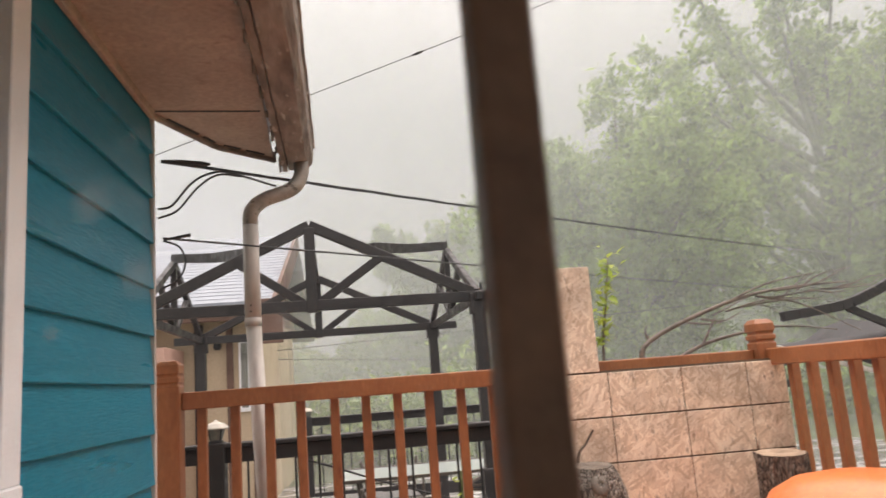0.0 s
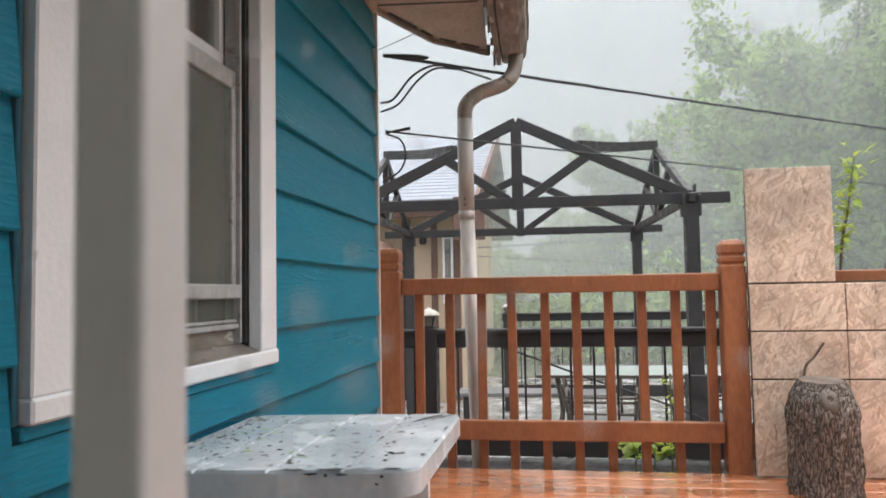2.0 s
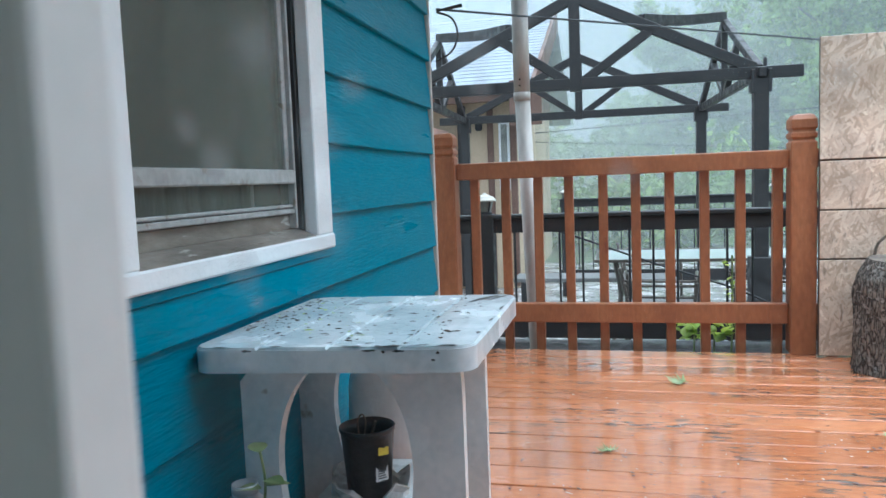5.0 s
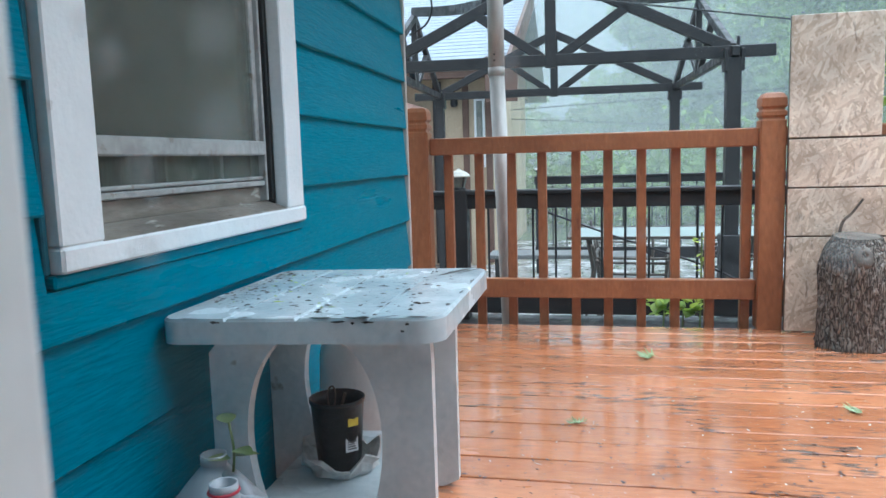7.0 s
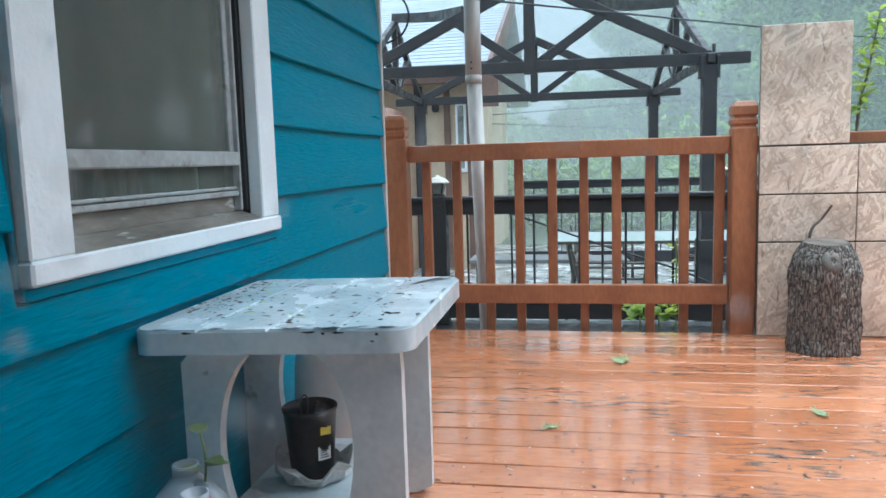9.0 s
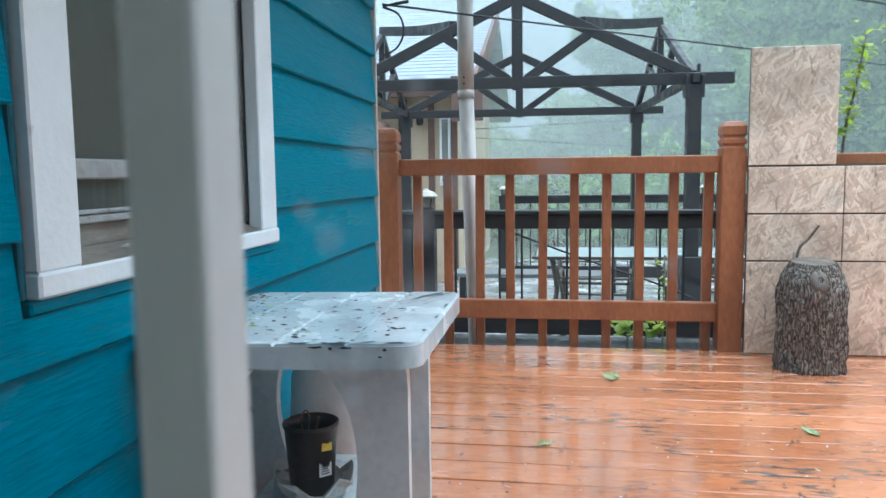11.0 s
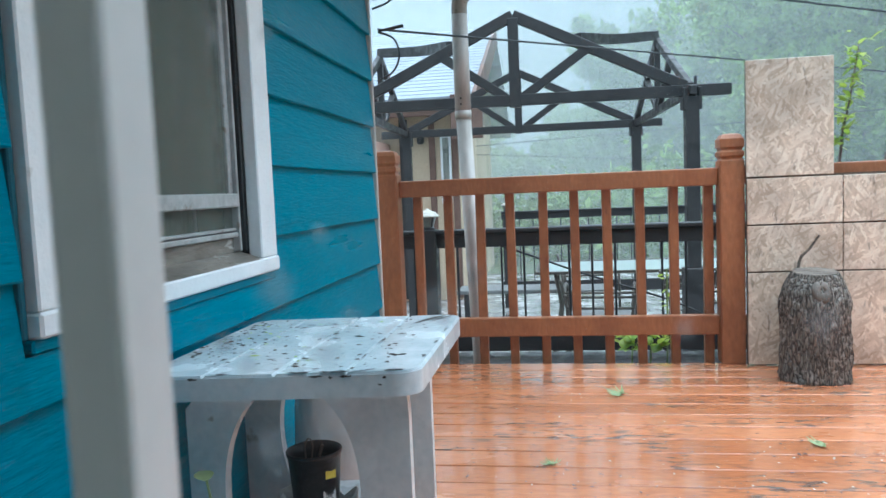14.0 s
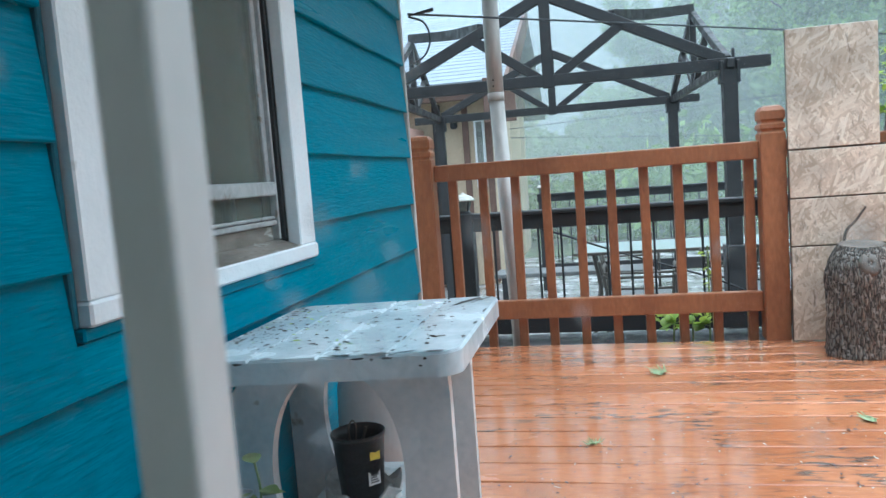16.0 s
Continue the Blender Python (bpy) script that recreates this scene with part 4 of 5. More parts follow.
def jug(x, y, turn, label, red):
    own = thing("water_jug", label, "jug", "milk jugs by the wall", (x, y, 0.003), turn)
    body, rings = bmesh.new(), []
    for r, z in ((0.062, 0.0), (0.071, 0.008), (0.072, 0.12), (0.066, 0.16), (0.046, 0.20), (0.026, 0.225), (0.020, 0.232), (0.020, 0.242)):
        ring = []
        for k in range(24):
            a = 2 * math.pi * k / 24
            sq = (abs(math.cos(a)) ** 5 + abs(math.sin(a)) ** 5) ** -0.2 if z < 0.17 else 1.0
            ring.append(body.verts.new((r * sq * math.cos(a), r * sq * math.sin(a), z)))
        rings.append(ring)
    for a, b in zip(rings, rings[1:]):
        for k in range(24):
            body.faces.new((a[k], a[(k + 1) % 24], b[(k + 1) % 24], b[k]))
    body.faces.new(rings[0][::-1])
    part("body", body, JUG, own, smooth=True)
    part("grip", tube(curve_points([(-0.02, 0, 0.218), (-0.055, 0, 0.21), (-0.075, 0, 0.17), (-0.07, 0, 0.12)], 5), 0.011, 8), JUG, own, smooth=True)
    part("neck", turned([(0.0205, 0.236), (0.0205, 0.252), (0.017, 0.252), (0.017, 0.238)], 20), JUG, own, smooth=True)
    if red:
        part("cap_ring", tube([(0.0212 * math.cos(a), 0.0212 * math.sin(a), 0.239) for a in (2 * math.pi * k / 24 for k in range(25))], 0.0024, 6), RED, own, "red tamper ring")
    return own


for own in (jug(0.165, 0.94, 200, "cloudy white plastic jug with a red ring, cap off", True), jug(0.098, 1.035, 160, "cloudy white plastic jug cut open as a planter", False)):
    own.matrix_basis = own.matrix_basis @ Matrix.Diagonal((1, 1, 0.92, 1))
sprout = thing("seedling", "small green seedling growing in the cut jug", "plant")
stem = [(0.128, 1.03, 0.18), (0.136, 1.03, 0.24), (0.130, 1.03, 0.29)]
part("stem", tube(curve_points(stem, 4), 0.0022, 5), LEAF_GREEN, sprout)


def leaf_mesh(length, width, fold=0.15):
    own = bmesh.new()
    left, mid, right = [], [], []
    for k in range(7):
        t = k / 6
        w = width / 2 * math.sin(math.pi * t ** 0.8) + 0.0004
        z = -0.25 * length * t * t
        left.append(own.verts.new((-w, length * t, z + fold * w)))
        mid.append(own.verts.new((0, length * t, z)))
        right.append(own.verts.new((w, length * t, z + fold * w)))
    for a, b in ((left, mid), (mid, right)):
        for k in range(6):
            own.faces.new((a[k], b[k], b[k + 1], a[k + 1]))
    return own


for (x, y, z, turn, tilt) in ((0.130, 1.03, 0.287, 40, 20), (0.136, 1.03, 0.245, 250, 15), (0.133, 1.03, 0.235, -60, 10), (0.130, 1.03, 0.23, 110, 15)):
    own = leaf_mesh(0.04, 0.03)
    own.transform(pose(x, y, z, tilt, 0, turn))
    part("leaf", own, LEAF_GREEN, sprout, smooth=True)

# ---- pergola ----
pergola = thing("pergola", "dark stained timber pergola with open cross-gable trusses", "pergola")
pergola.matrix_basis = Matrix.Translation((0.3925, 5.3, 0)) @ pose(0, 0, 0, 0, 0, 2.4) @ Matrix.Translation((-0.3725, -5.3, 0))
PX0, PX1, PY0, PY1, PB, PA = -0.83, 1.575, 5.3, 7.9, 1.33, 1.915
PXM, PYM = (PX0 + PX1) / 2, (PY0 + PY1) / 2
for x in (PX0, PX1):
    for y in (PY0, PY1):
        part("post", box(x - 0.046, x + 0.046, y - 0.046, y + 0.046, PATIO_Z, PB - 0.04, 0.004), DARKWOOD, pergola)
        for a in (-1, 1):
            part("knee_block", box(x + a * 0.052 - 0.012, x + a * 0.052 + 0.012, y - 0.05, y + 0.05, PB - 0.13, PB + 0.02, 0.004), DARKWOOD, pergola)


def truss(along):
    """Members of a truss in its own plane, as pairs of (u, z) with their height; u runs from -1 to 1."""
    return (("beam", (-1.22, PB), (1.22, PB), 0.078), ("rafter", (0, PA), (-0.97, PB + 0.03), 0.075), ("rafter", (0, PA), (0.97, PB + 0.03), 0.075),
            ("king_post", (0, PB), (0, PA - 0.02), 0.075), ("strut", (0.05, PB + 0.02), (0.43, 1.665), 0.062), ("strut", (-0.05, PB + 0.02), (-0.43, 1.665), 0.062))


for y in (PY0, PY1):
    for nm, (u0, z0), (u1, z1), h in truss("x"):
        half = (PX1 - PX0) / 2
        y2 = y + (0.0 if nm in ("beam", "king_post") else 0.004)
        part(nm, bar((PXM + u0 * half, y2, z0), (PXM + u1 * half, y2, z1), 0.05, h, 0.004) if nm != "king_post" else box(PXM - 0.038, PXM + 0.038, y - 0.028, y + 0.028, z0 - 0.05, z1, 0.004), DARKWOOD, pergola)
for x in (PX0, PX1):
    for nm, (u0, z0), (u1, z1), h in truss("y"):
        half = (PY1 - PY0) / 2
        k = 0.86 if nm == "beam" else 1
        part(nm, bar((x + 0.003, PYM + u0 * half * k, z0), (x + 0.003, PYM + u1 * half * k, z1), 0.045, h * 0.8, 0.004) if nm != "king_post" else box(x - 0.024, x + 0.024, PYM - 0.03, PYM + 0.03, z0, z1, 0.004), DARKWOOD, pergola)
for e in (-1, 1):
    line = curve_points([(PXM + e * 0.45, PY0 + 0.03, 1.735), (PXM + e * 0.80, PYM - 0.55, 1.85), (PXM + e * 1.2025, PYM, PA + 0.045)], 4)
    for a, b in zip(line, line[1:]):
        part("hip_timber", bar(a, b, 0.05, 0.075, 0.002), DARKWOOD, pergola)
part("ridge_beam", bar((PXM, PY0, PA - 0.03), (PXM, PY1, PA - 0.03), 0.05, 0.07, 0.003), DARKWOOD, pergola)
for x, y in ((PX1, PY0), (PX1, PY1)):
    part("peg", box(x + 0.02, x + 0.04, y - 0.01, y + 0.01, PB, PB + 0.10, 0.003), DARKWOOD, pergola)
part("post_box", box(PX1 - 0.07, PX1 + 0.07, PY0 - 0.07, PY0 + 0.07, PATIO_Z, 0.11, 0.006), DARKWOOD, pergola)

# ---- dark railings beyond the deck ----
structure("landing", box(-1.5, 2.4, 3.2, 3.92, PATIO_Z, -0.16, 0.01), DARKWOOD, "dark stained lower landing next to the deck", "landing")


def dark_railing(label, y, x0, x1, top, bottom, posts, floor_z, pitch=0.115):
    own = thing("railing", label, "railing")
    part("cap_rail", box(x0, x1, y - 0.045, y + 0.045, top - 0.022, top, 0.004), DARKWOOD, own)
    part("top_rail", box(x0, x1, y - 0.02, y + 0.02, top - 0.095, top - 0.023, 0.004), DARKWOOD, own)
    part("bottom_rail", box(x0, x1, y - 0.02, y + 0.02, bottom - 0.07, bottom + 0.06, 0.004), DARKWOOD, own)
    for k in range(int((x1 - x0) / pitch)):
        x = x0 + 0.05 + k * pitch
        part("baluster", tube([(x, y, bottom + 0.02), (x, y, top - 0.05)], 0.0062, 6), IRON, own)
    for x in posts:
        part("post", box(x - 0.045, x + 0.045, y - 0.048, y + 0.048, floor_z, top + 0.004, 0.004), DARKWOOD, own)
    return own


def cap_light(x, y, z, s=1.0):
    own = thing("post_lamp", "small solar lamp with a white cap on a railing post", "lamp", "lamps on the railing posts", (x, y, z))
    part("base", turned([(0.030 * s, 0.0), (0.030 * s, 0.006 * s), (0.024 * s, 0.010 * s)], 12), IRON, own)
    part("glass", turned([(0.024 * s, 0.010 * s), (0.036 * s, 0.052 * s)], 12), LAMPGLASS, own)
    for k in range(4):
        a = radians(45 + 90 * k)
        part("rib", tube([(0.026 * s * math.cos(a), 0.026 * s * math.sin(a), 0.01 * s), (0.037 * s * math.cos(a), 0.037 * s * math.sin(a), 0.053 * s)], 0.003 * s, 5), IRON, own)
    part("cap", turned([(0.048 * s, 0.052 * s), (0.049 * s, 0.057 * s), (0.034 * s, 0.072 * s), (0.012 * s, 0.080 * s), (0.004 * s, 0.088 * s)], 16), LAMPCAP, own, "white conical cap")
    return own


dark_railing("dark stained railing with thin black metal balusters", 3.82, -1.4, 2.35, 0.512, -0.06, (-0.005, 1.52), -0.16)
cap_light(-0.005, 3.82, 0.517, 1.25)
dark_railing("dark far railing with black metal balusters beyond the patio", 8.75, 0.0, 6.0, 0.44, -0.45, (0.06, 2.33, 4.2), PATIO_Z, 0.16)
cap_light(0.06, 8.75, 0.446, 1.25)
cap_light(2.33, 8.75, 0.446, 1.25)

cable_on_rail = curve_points([(0.33, 3.832, 0.43), (0.45, 3.830, 0.392), (0.80, 3.828, 0.262), (1.22, 3.828, 0.118), (1.44, 3.834, 0.012)], 8)
tagged(part("garden_hose", tube(cable_on_rail, 0.0055, 6), CABLE, smooth=True), "thin black hose strung slantwise along the dark railing", "hose")

# ---- patio ----
bm = box(-6, 9, 3.93, 12.5, PATIO_Z - 0.07, PATIO_Z - 0.03, 0)
patio = structure("patio", bm, PAVING, "wet grey patio paving under the pergola", "patio")

# ---- patio furniture ----
glass_table = thing("patio_table", "glass-topped patio table with a dark metal frame", "table", at=(1.25, 6.55, PATIO_Z))
part("top", box(-0.75, 0.95, -0.42, 0.42, 0.700, 0.708, 0.002), TABLE_GLASS, glass_table, "wet greenish glass top")
for y in (-0.43, 0.43):
    part("rim", box(-0.77, 0.97, y - 0.012, y + 0.012, 0.69, 0.715, 0.003), PATIO_METAL, glass_table)
for x in (-0.77, 0.97):
    part("rim", box(x - 0.012, x + 0.012, -0.43, 0.43, 0.69, 0.715, 0.003), PATIO_METAL, glass_table)
for x in (-0.62, 0.82):
    for y in (-0.34, 0.34):
        part("leg", tube(curve_points([(x, y, 0.69), (x * 0.93, y * 0.9, 0.35), (x * 1.04, y * 1.05, 0.0)], 5), 0.016, 8), PATIO_METAL, glass_table, smooth=True)


def patio_chair(x, y, turn):
    own = thing("patio_chair", "bronze metal patio chair with a dark sling seat", "chair", "chairs round the patio table", (x, y, PATIO_Z), turn)
    part("seat", box(-0.23, 0.23, -0.22, 0.22, 0.40, 0.415, 0.004), SLING, own)
    for z, y in ((0.50, 0.245), (0.585, 0.262), (0.62, 0.27)):
        part("back_bar", tube([(-0.25, y, z), (0.25, y, z)], 0.010, 8), PATIO_METAL, own, smooth=True)
    for sx in (-1, 1):
        part("frame", tube(curve_points([(sx * 0.25, -0.25, 0.0), (sx * 0.25, -0.24, 0.40), (sx * 0.26, -0.15, 0.62), (sx * 0.26, 0.10, 0.64), (sx * 0.25, 0.30, 0.60)], 6), 0.013, 8), PATIO_METAL, own, smooth=True)
        part("frame", tube(curve_points([(sx * 0.25, 0.30, 0.0), (sx * 0.235, 0.22, 0.40), (sx * 0.25, 0.26, 0.56), (sx * 0.28, 0.30, 0.72)], 6), 0.013, 8), PATIO_METAL, own, smooth=True)
    return own


patio_chair(0.97, 5.78, 176)
patio_chair(1.85, 6.02, 140)
patio_chair(0.95, 7.35, 5)
patio_chair(2.75, 6.4, 265)
lounger = thing("bench", "low dark wet bench on the patio", "bench", at=(0.25, 7.4, PATIO_Z))
part("seat", box(-0.6, 0.6, -0.2, 0.2, 0.38, 0.42, 0.006), SLING, lounger)
for x in (-0.5, 0.5):
    part("leg", box(x - 0.03, x + 0.03, -0.18, 0.18, 0.0, 0.379, 0.004), DARKWOOD, lounger)

# ---- neighbouring house ----
house = thing("neighbour_house", "tan stucco house with brown trim and a grey shingle roof", "house", at=(0, 0, 0))
HY, EAVE = 9.6, 1.86
bm = box(-7, -0.62, HY + 0.02, HY + 5, PATIO_Z - 0.1, EAVE, 0)
part("wall", bm, STUCCO, house)
part("wall_wing", box(-3.4, -1.50, HY - 0.9, HY + 0.015, PATIO_Z - 0.1, 1.35, 0.004), PINK, house, "pinkish wall of the side wing")
part("corner_board", box(-0.68, -0.60, HY - 0.01, HY + 0.06, PATIO_Z, EAVE, 0.004), BROWN, house)
part("corner_board", box(-0.98, -0.90, HY - 0.012, HY + 0.019, PATIO_Z, EAVE, 0.004), BROWN, house)
part("door_post", box(-1.36, -1.26, HY - 0.06, HY + 0.019, PATIO_Z, EAVE - 0.2, 0.004), DARKWOOD, house)
win = part("window", box(-0.83, -0.69, HY - 0.012, HY + 0.019, 0.55, 1.45, 0.004), WHITE, house, "white framed window")
part("pane", box(-0.80, -0.72, HY - 0.016, HY - 0.0125, 0.60, 1.40, 0), PANE, win)
lamp_ob = part("wall_lamp", turned([(0.03, 0.0), (0.05, 0.03), (0.045, 0.11), (0.02, 0.13)], 10), IRON, house)
lamp_ob.matrix_basis = pose(-1.08, HY - 0.05, 1.33)
part("eave_beam", box(-7, -0.35, HY - 0.42, HY - 0.30, EAVE - 0.20, EAVE - 0.02, 0.004), BROWN, house)
roof_run, roof_rise = 3.6, 1.55
bm = bmesh.new()
q = [(-7.2, HY - 0.5, EAVE), (-0.30, HY - 0.5, EAVE), (-0.30, HY - 0.5 + roof_run, EAVE + roof_rise), (-7.2, HY - 0.5 + roof_run, EAVE + roof_rise), (-7.2, HY - 0.5 + 2 * roof_run, EAVE), (-0.30, HY - 0.5 + 2 * roof_run, EAVE)]
v = [bm.verts.new(p) for p in q]
low = [bm.verts.new((p[0], p[1], p[2] - 0.06)) for p in q]
for f in ((0, 1, 2, 3), (3, 2, 5, 4)):
    bm.faces.new([v[i] for i in f])
    bm.faces.new([low[i] for i in reversed(f)])
for a, b in ((0, 1), (1, 2), (2, 5), (5, 4), (4, 3), (3, 0)):
    bm.faces.new((v[a], low[a], low[b], v[b]))
bmesh.ops.recalc_face_normals(bm, faces=bm.faces)
house_roof = part("roof", bm, SHINGLE, house)
slope = Vector((0, roof_run, roof_rise)).normalized()
for k in range(24):
    p = Vector((0, HY - 0.5, EAVE)) + slope * (k * 0.163 + 0.085)
    own = box(-7.2, -0.31, -0.084, 0.084, -0.002, 0.006, 0)
    own.transform(Matrix.Translation(p) @ pose(0, 0, 0, math.degrees(math.atan2(roof_rise, roof_run)) - 1.6, 0, 0))
    part("shingle_course", own, SHINGLE, house_roof)
part("rake_board", bar((-0.30, HY - 0.55, EAVE - 0.12), (-0.30, HY - 0.5 + roof_run, EAVE + roof_rise - 0.12), 0.05, 0.32, 0.004), BROWN, house)
part("rake_end", box(-0.60, -0.21, HY - 0.56, HY - 0.50, EAVE - 0.52, EAVE + 0.02, 0.004), BROWN, house)
part("gable_wall", slab([(HY + 0.03, EAVE - 0.05), (HY - 0.5 + 2 * roof_run - 0.5, EAVE - 0.05), (HY - 0.5 + roof_run, EAVE + roof_rise - 0.2)], 0.64, 0.66), BROWN, house).matrix_basis = Matrix(((0, 0, -1, 0), (1, 0, 0, 0), (0, 1, 0, 0), (0, 0, 0, 1)))

# ---- overhead cables ----


def cable(label, controls, r, n=14):
    return tagged(part("overhead_cable", tube(curve_points(controls, n), r, 6), CABLE), label, "cable")


def sagged(a, b, sag, n=10):
    a, b = Vector(a), Vector(b)
    return [a.lerp(b, k / n) - Vector((0, 0, 4 * sag * (k / n) * (1 - k / n))) for k in range(n + 1)]


service = thing("overhead_cable", "thick twisted black service cable sagging across the yard", "cable")
line = sagged((0.02, 2.76, 1.627), (17.5, 22.0, 3.75), 0.12, 220)
for phase in (0.0, 2.1, 4.2):
    part("strand", tube([p + 0.0042 * (1 + 0.5 * noise.noise(p * 2.0)) * Vector((math.cos(k * 0.55 + phase), 0, math.sin(k * 0.55 + phase))) for k, p in enumerate(line)], 0.0036, 5), CABLE, service)
cable("thin black telephone cable crossing the yard", sagged((0.03, 2.74, 1.325), (17.2, 22.0, 2.42), 0.05), 0.0045, 3)
cable("thin grey wire high above the yard", sagged((-1.6, 6.0, 2.45), (6.5, 6.0, 5.5), 0.0), 0.0035, 3)
cable("thin far wire below the pergola beams", sagged((-3, 12, 1.33), (12, 12, 1.95), 0.03), 0.006, 3)
cable("thin far wire below the pergola beams", sagged((-3, 12, 1.45), (12, 12, 0.4), 0.02), 0.006, 3)
part("cable_joint", tube([(0, 0, 0), (0.05, 0, 0.019), (0.10, 0, 0.038)], [0.008, 0.016, 0.007], 8), CABLE, bpy.data.objects["overhead_cable.002"], "dark taped joint").matrix_basis = pose(1.30, 6.0, 3.541)
clamp = thing("cable_clamp", "black dead-end clamp with drip loops at the house corner", "cable clamp")
part("wedge", tube([(0.03, 2.76, 1.628), (0.08, 2.775, 1.627), (0.16, 2.80, 1.622), (0.19, 2.81, 1.622)], [0.004, 0.008, 0.011, 0.005], 8), CABLE, clamp)
part("drip_loop", tube(curve_points([(0.012, 2.74, 1.435), (0.06, 2.75, 1.45), (0.13, 2.77, 1.54), (0.20, 2.80, 1.585), (0.27, 2.84, 1.59), (0.42, 2.96, 1.565)], 8), 0.0045, 6), CABLE, clamp)
part("drip_loop", tube(curve_points([(0.012, 2.74, 1.40), (0.08, 2.75, 1.43), (0.15, 2.77, 1.52), (0.22, 2.80, 1.575), (0.30, 2.85, 1.58)], 8), 0.004, 6), CABLE, clamp)
clamp2 = thing("cable_clamp", "small black clamp with a loop of thin cable", "cable clamp")
part("wedge", tube([(0.03, 2.74, 1.318), (0.12, 2.77, 1.338)], [0.004, 0.007], 8), CABLE, clamp2)
part("drip_loop", tube(curve_points([(0.03, 2.74, 1.315), (0.085, 2.75, 1.29), (0.105, 2.75, 1.23), (0.08, 2.75, 1.17), (0.02, 2.74, 1.135)], 8), 0.004, 6), CABLE, clamp2)

# ---- fallen branch and sapling behind the board ----
branch = thing("fallen_branch", "broken bare grey branch lodged against the railing", "branch")
part("limb", tube(curve_points([(1.90, 3.02, 0.70), (1.952, 3.05, 0.83), (2.34, 3.10, 0.975), (2.65, 3.15, 1.03), (3.0, 3.2, 1.047)], 6), [0.013 - 0.0004 * k for k in range(25)], 7), TWIG, branch)
part("limb", tube(curve_points([(2.015, 3.05, 0.72), (2.21, 3.10, 0.80), (2.45, 3.15, 0.845), (2.67, 3.2, 0.86), (2.95, 3.25, 0.83)], 6), [0.010 - 0.0003 * k for k in range(25)], 7), TWIG, branch)
for a, b, c in (((2.34, 3.10, 0.975), (2.55, 3.12, 1.05), (2.80, 3.15, 1.09)), ((2.5, 3.12, 1.0), (2.75, 3.2, 0.96), (3.1, 3.3, 0.82)), ((2.21, 3.10, 0.80), (2.26, 3.11, 0.87), (2.29, 3.11, 0.92)),
                ((1.952, 3.05, 0.83), (1.94, 3.05, 0.87), (1.95, 3.05, 0.90)), ((2.6, 3.14, 1.02), (2.8, 3.14, 1.04), (2.98, 3.16, 1.11))):
    part("twig", tube(curve_points([a, b, c], 5), [0.006 - 0.0004 * k for k in range(11)], 5), TWIG, branch)
for k in range(14):
    a = Vector((2.15 + 0.065 * k, 3.09 + 0.01 * k, 0.90 + 0.013 * k if k < 9 else 1.02))
    b = a + Vector((rnd.uniform(0.08, 0.22), rnd.uniform(-0.02, 0.08), rnd.uniform(-0.02, 0.07)))
    c = b + Vector((rnd.uniform(0.08, 0.20), rnd.uniform(-0.02, 0.06), rnd.uniform(-0.05, 0.05)))
    part("twig", tube(curve_points([a, b, c], 4), [0.0042 - 0.0004 * i for i in range(9)], 5), TWIG, branch)
sapling = thing("sapling", "slender yellow-green sapling rising behind the railing", "sapling")
trunk = curve_points([(1.74, 3.14, -0.7), (1.755, 3.14, 0.3), (1.77, 3.12, 0.80), (1.80, 3.11, 1.00), (1.83, 3.10, 1.21)], 6)
part("stem", tube(trunk, [0.009 - 0.00028 * k for k in range(25)], 6), TWIG, sapling)
own = bmesh.new()
for k in range(105):
    p = trunk[min(24, 13 + int(rnd.random() * 12))]
    lf = leaf_mesh(rnd.uniform(0.035, 0.065), rnd.uniform(0.016, 0.028))
    lf.transform(Matrix.Translation(p + Vector((rnd.gauss(-0.004, 0.020), rnd.gauss(0, 0.03), rnd.gauss(0, 0.02)))) @ pose(0, 0, 0, rnd.uniform(-30, 60), 0, rnd.uniform(0, 360)))
    join(own, lf)
tagged(part("leaves", own, LEAF_BRIGHT, sapling, smooth=True), kind="stuff")
weed = thing("weed", "bright green weed growing at the deck edge", "weed")
own = bmesh.new()
for k in range(64):
    low_one = k < 52
    lf = leaf_mesh(rnd.uniform(0.045, 0.075), rnd.uniform(0.035, 0.055), 0.3) if low_one else leaf_mesh(rnd.uniform(0.025, 0.04), rnd.uniform(0.015, 0.025))
    lf.transform(pose(rnd.choice((0.965, 1.06, 1.09)) + rnd.gauss(0, 0.028) if low_one else rnd.uniform(1.10, 1.14), 3.30 + rnd.uniform(-0.08, 0.08), rnd.uniform(-0.02, 0.055) if low_one else rnd.uniform(0.05, 0.34), rnd.uniform(-10, 60), 0, rnd.uniform(0, 360)))
    join(own, lf)
tagged(part("leaves", own, LEAF_BRIGHT, weed, smooth=True), kind="stuff")
for x in (0.97, 1.05, 1.12):
    part("stem", tube(curve_points([(x, 3.30, -0.2), (x + 0.01, 3.31, 0.02), (x + 0.01, 3.30, 0.34 if x > 1.1 else 0.06)], 4), 0.004, 5), LEAF_GREEN, weed)

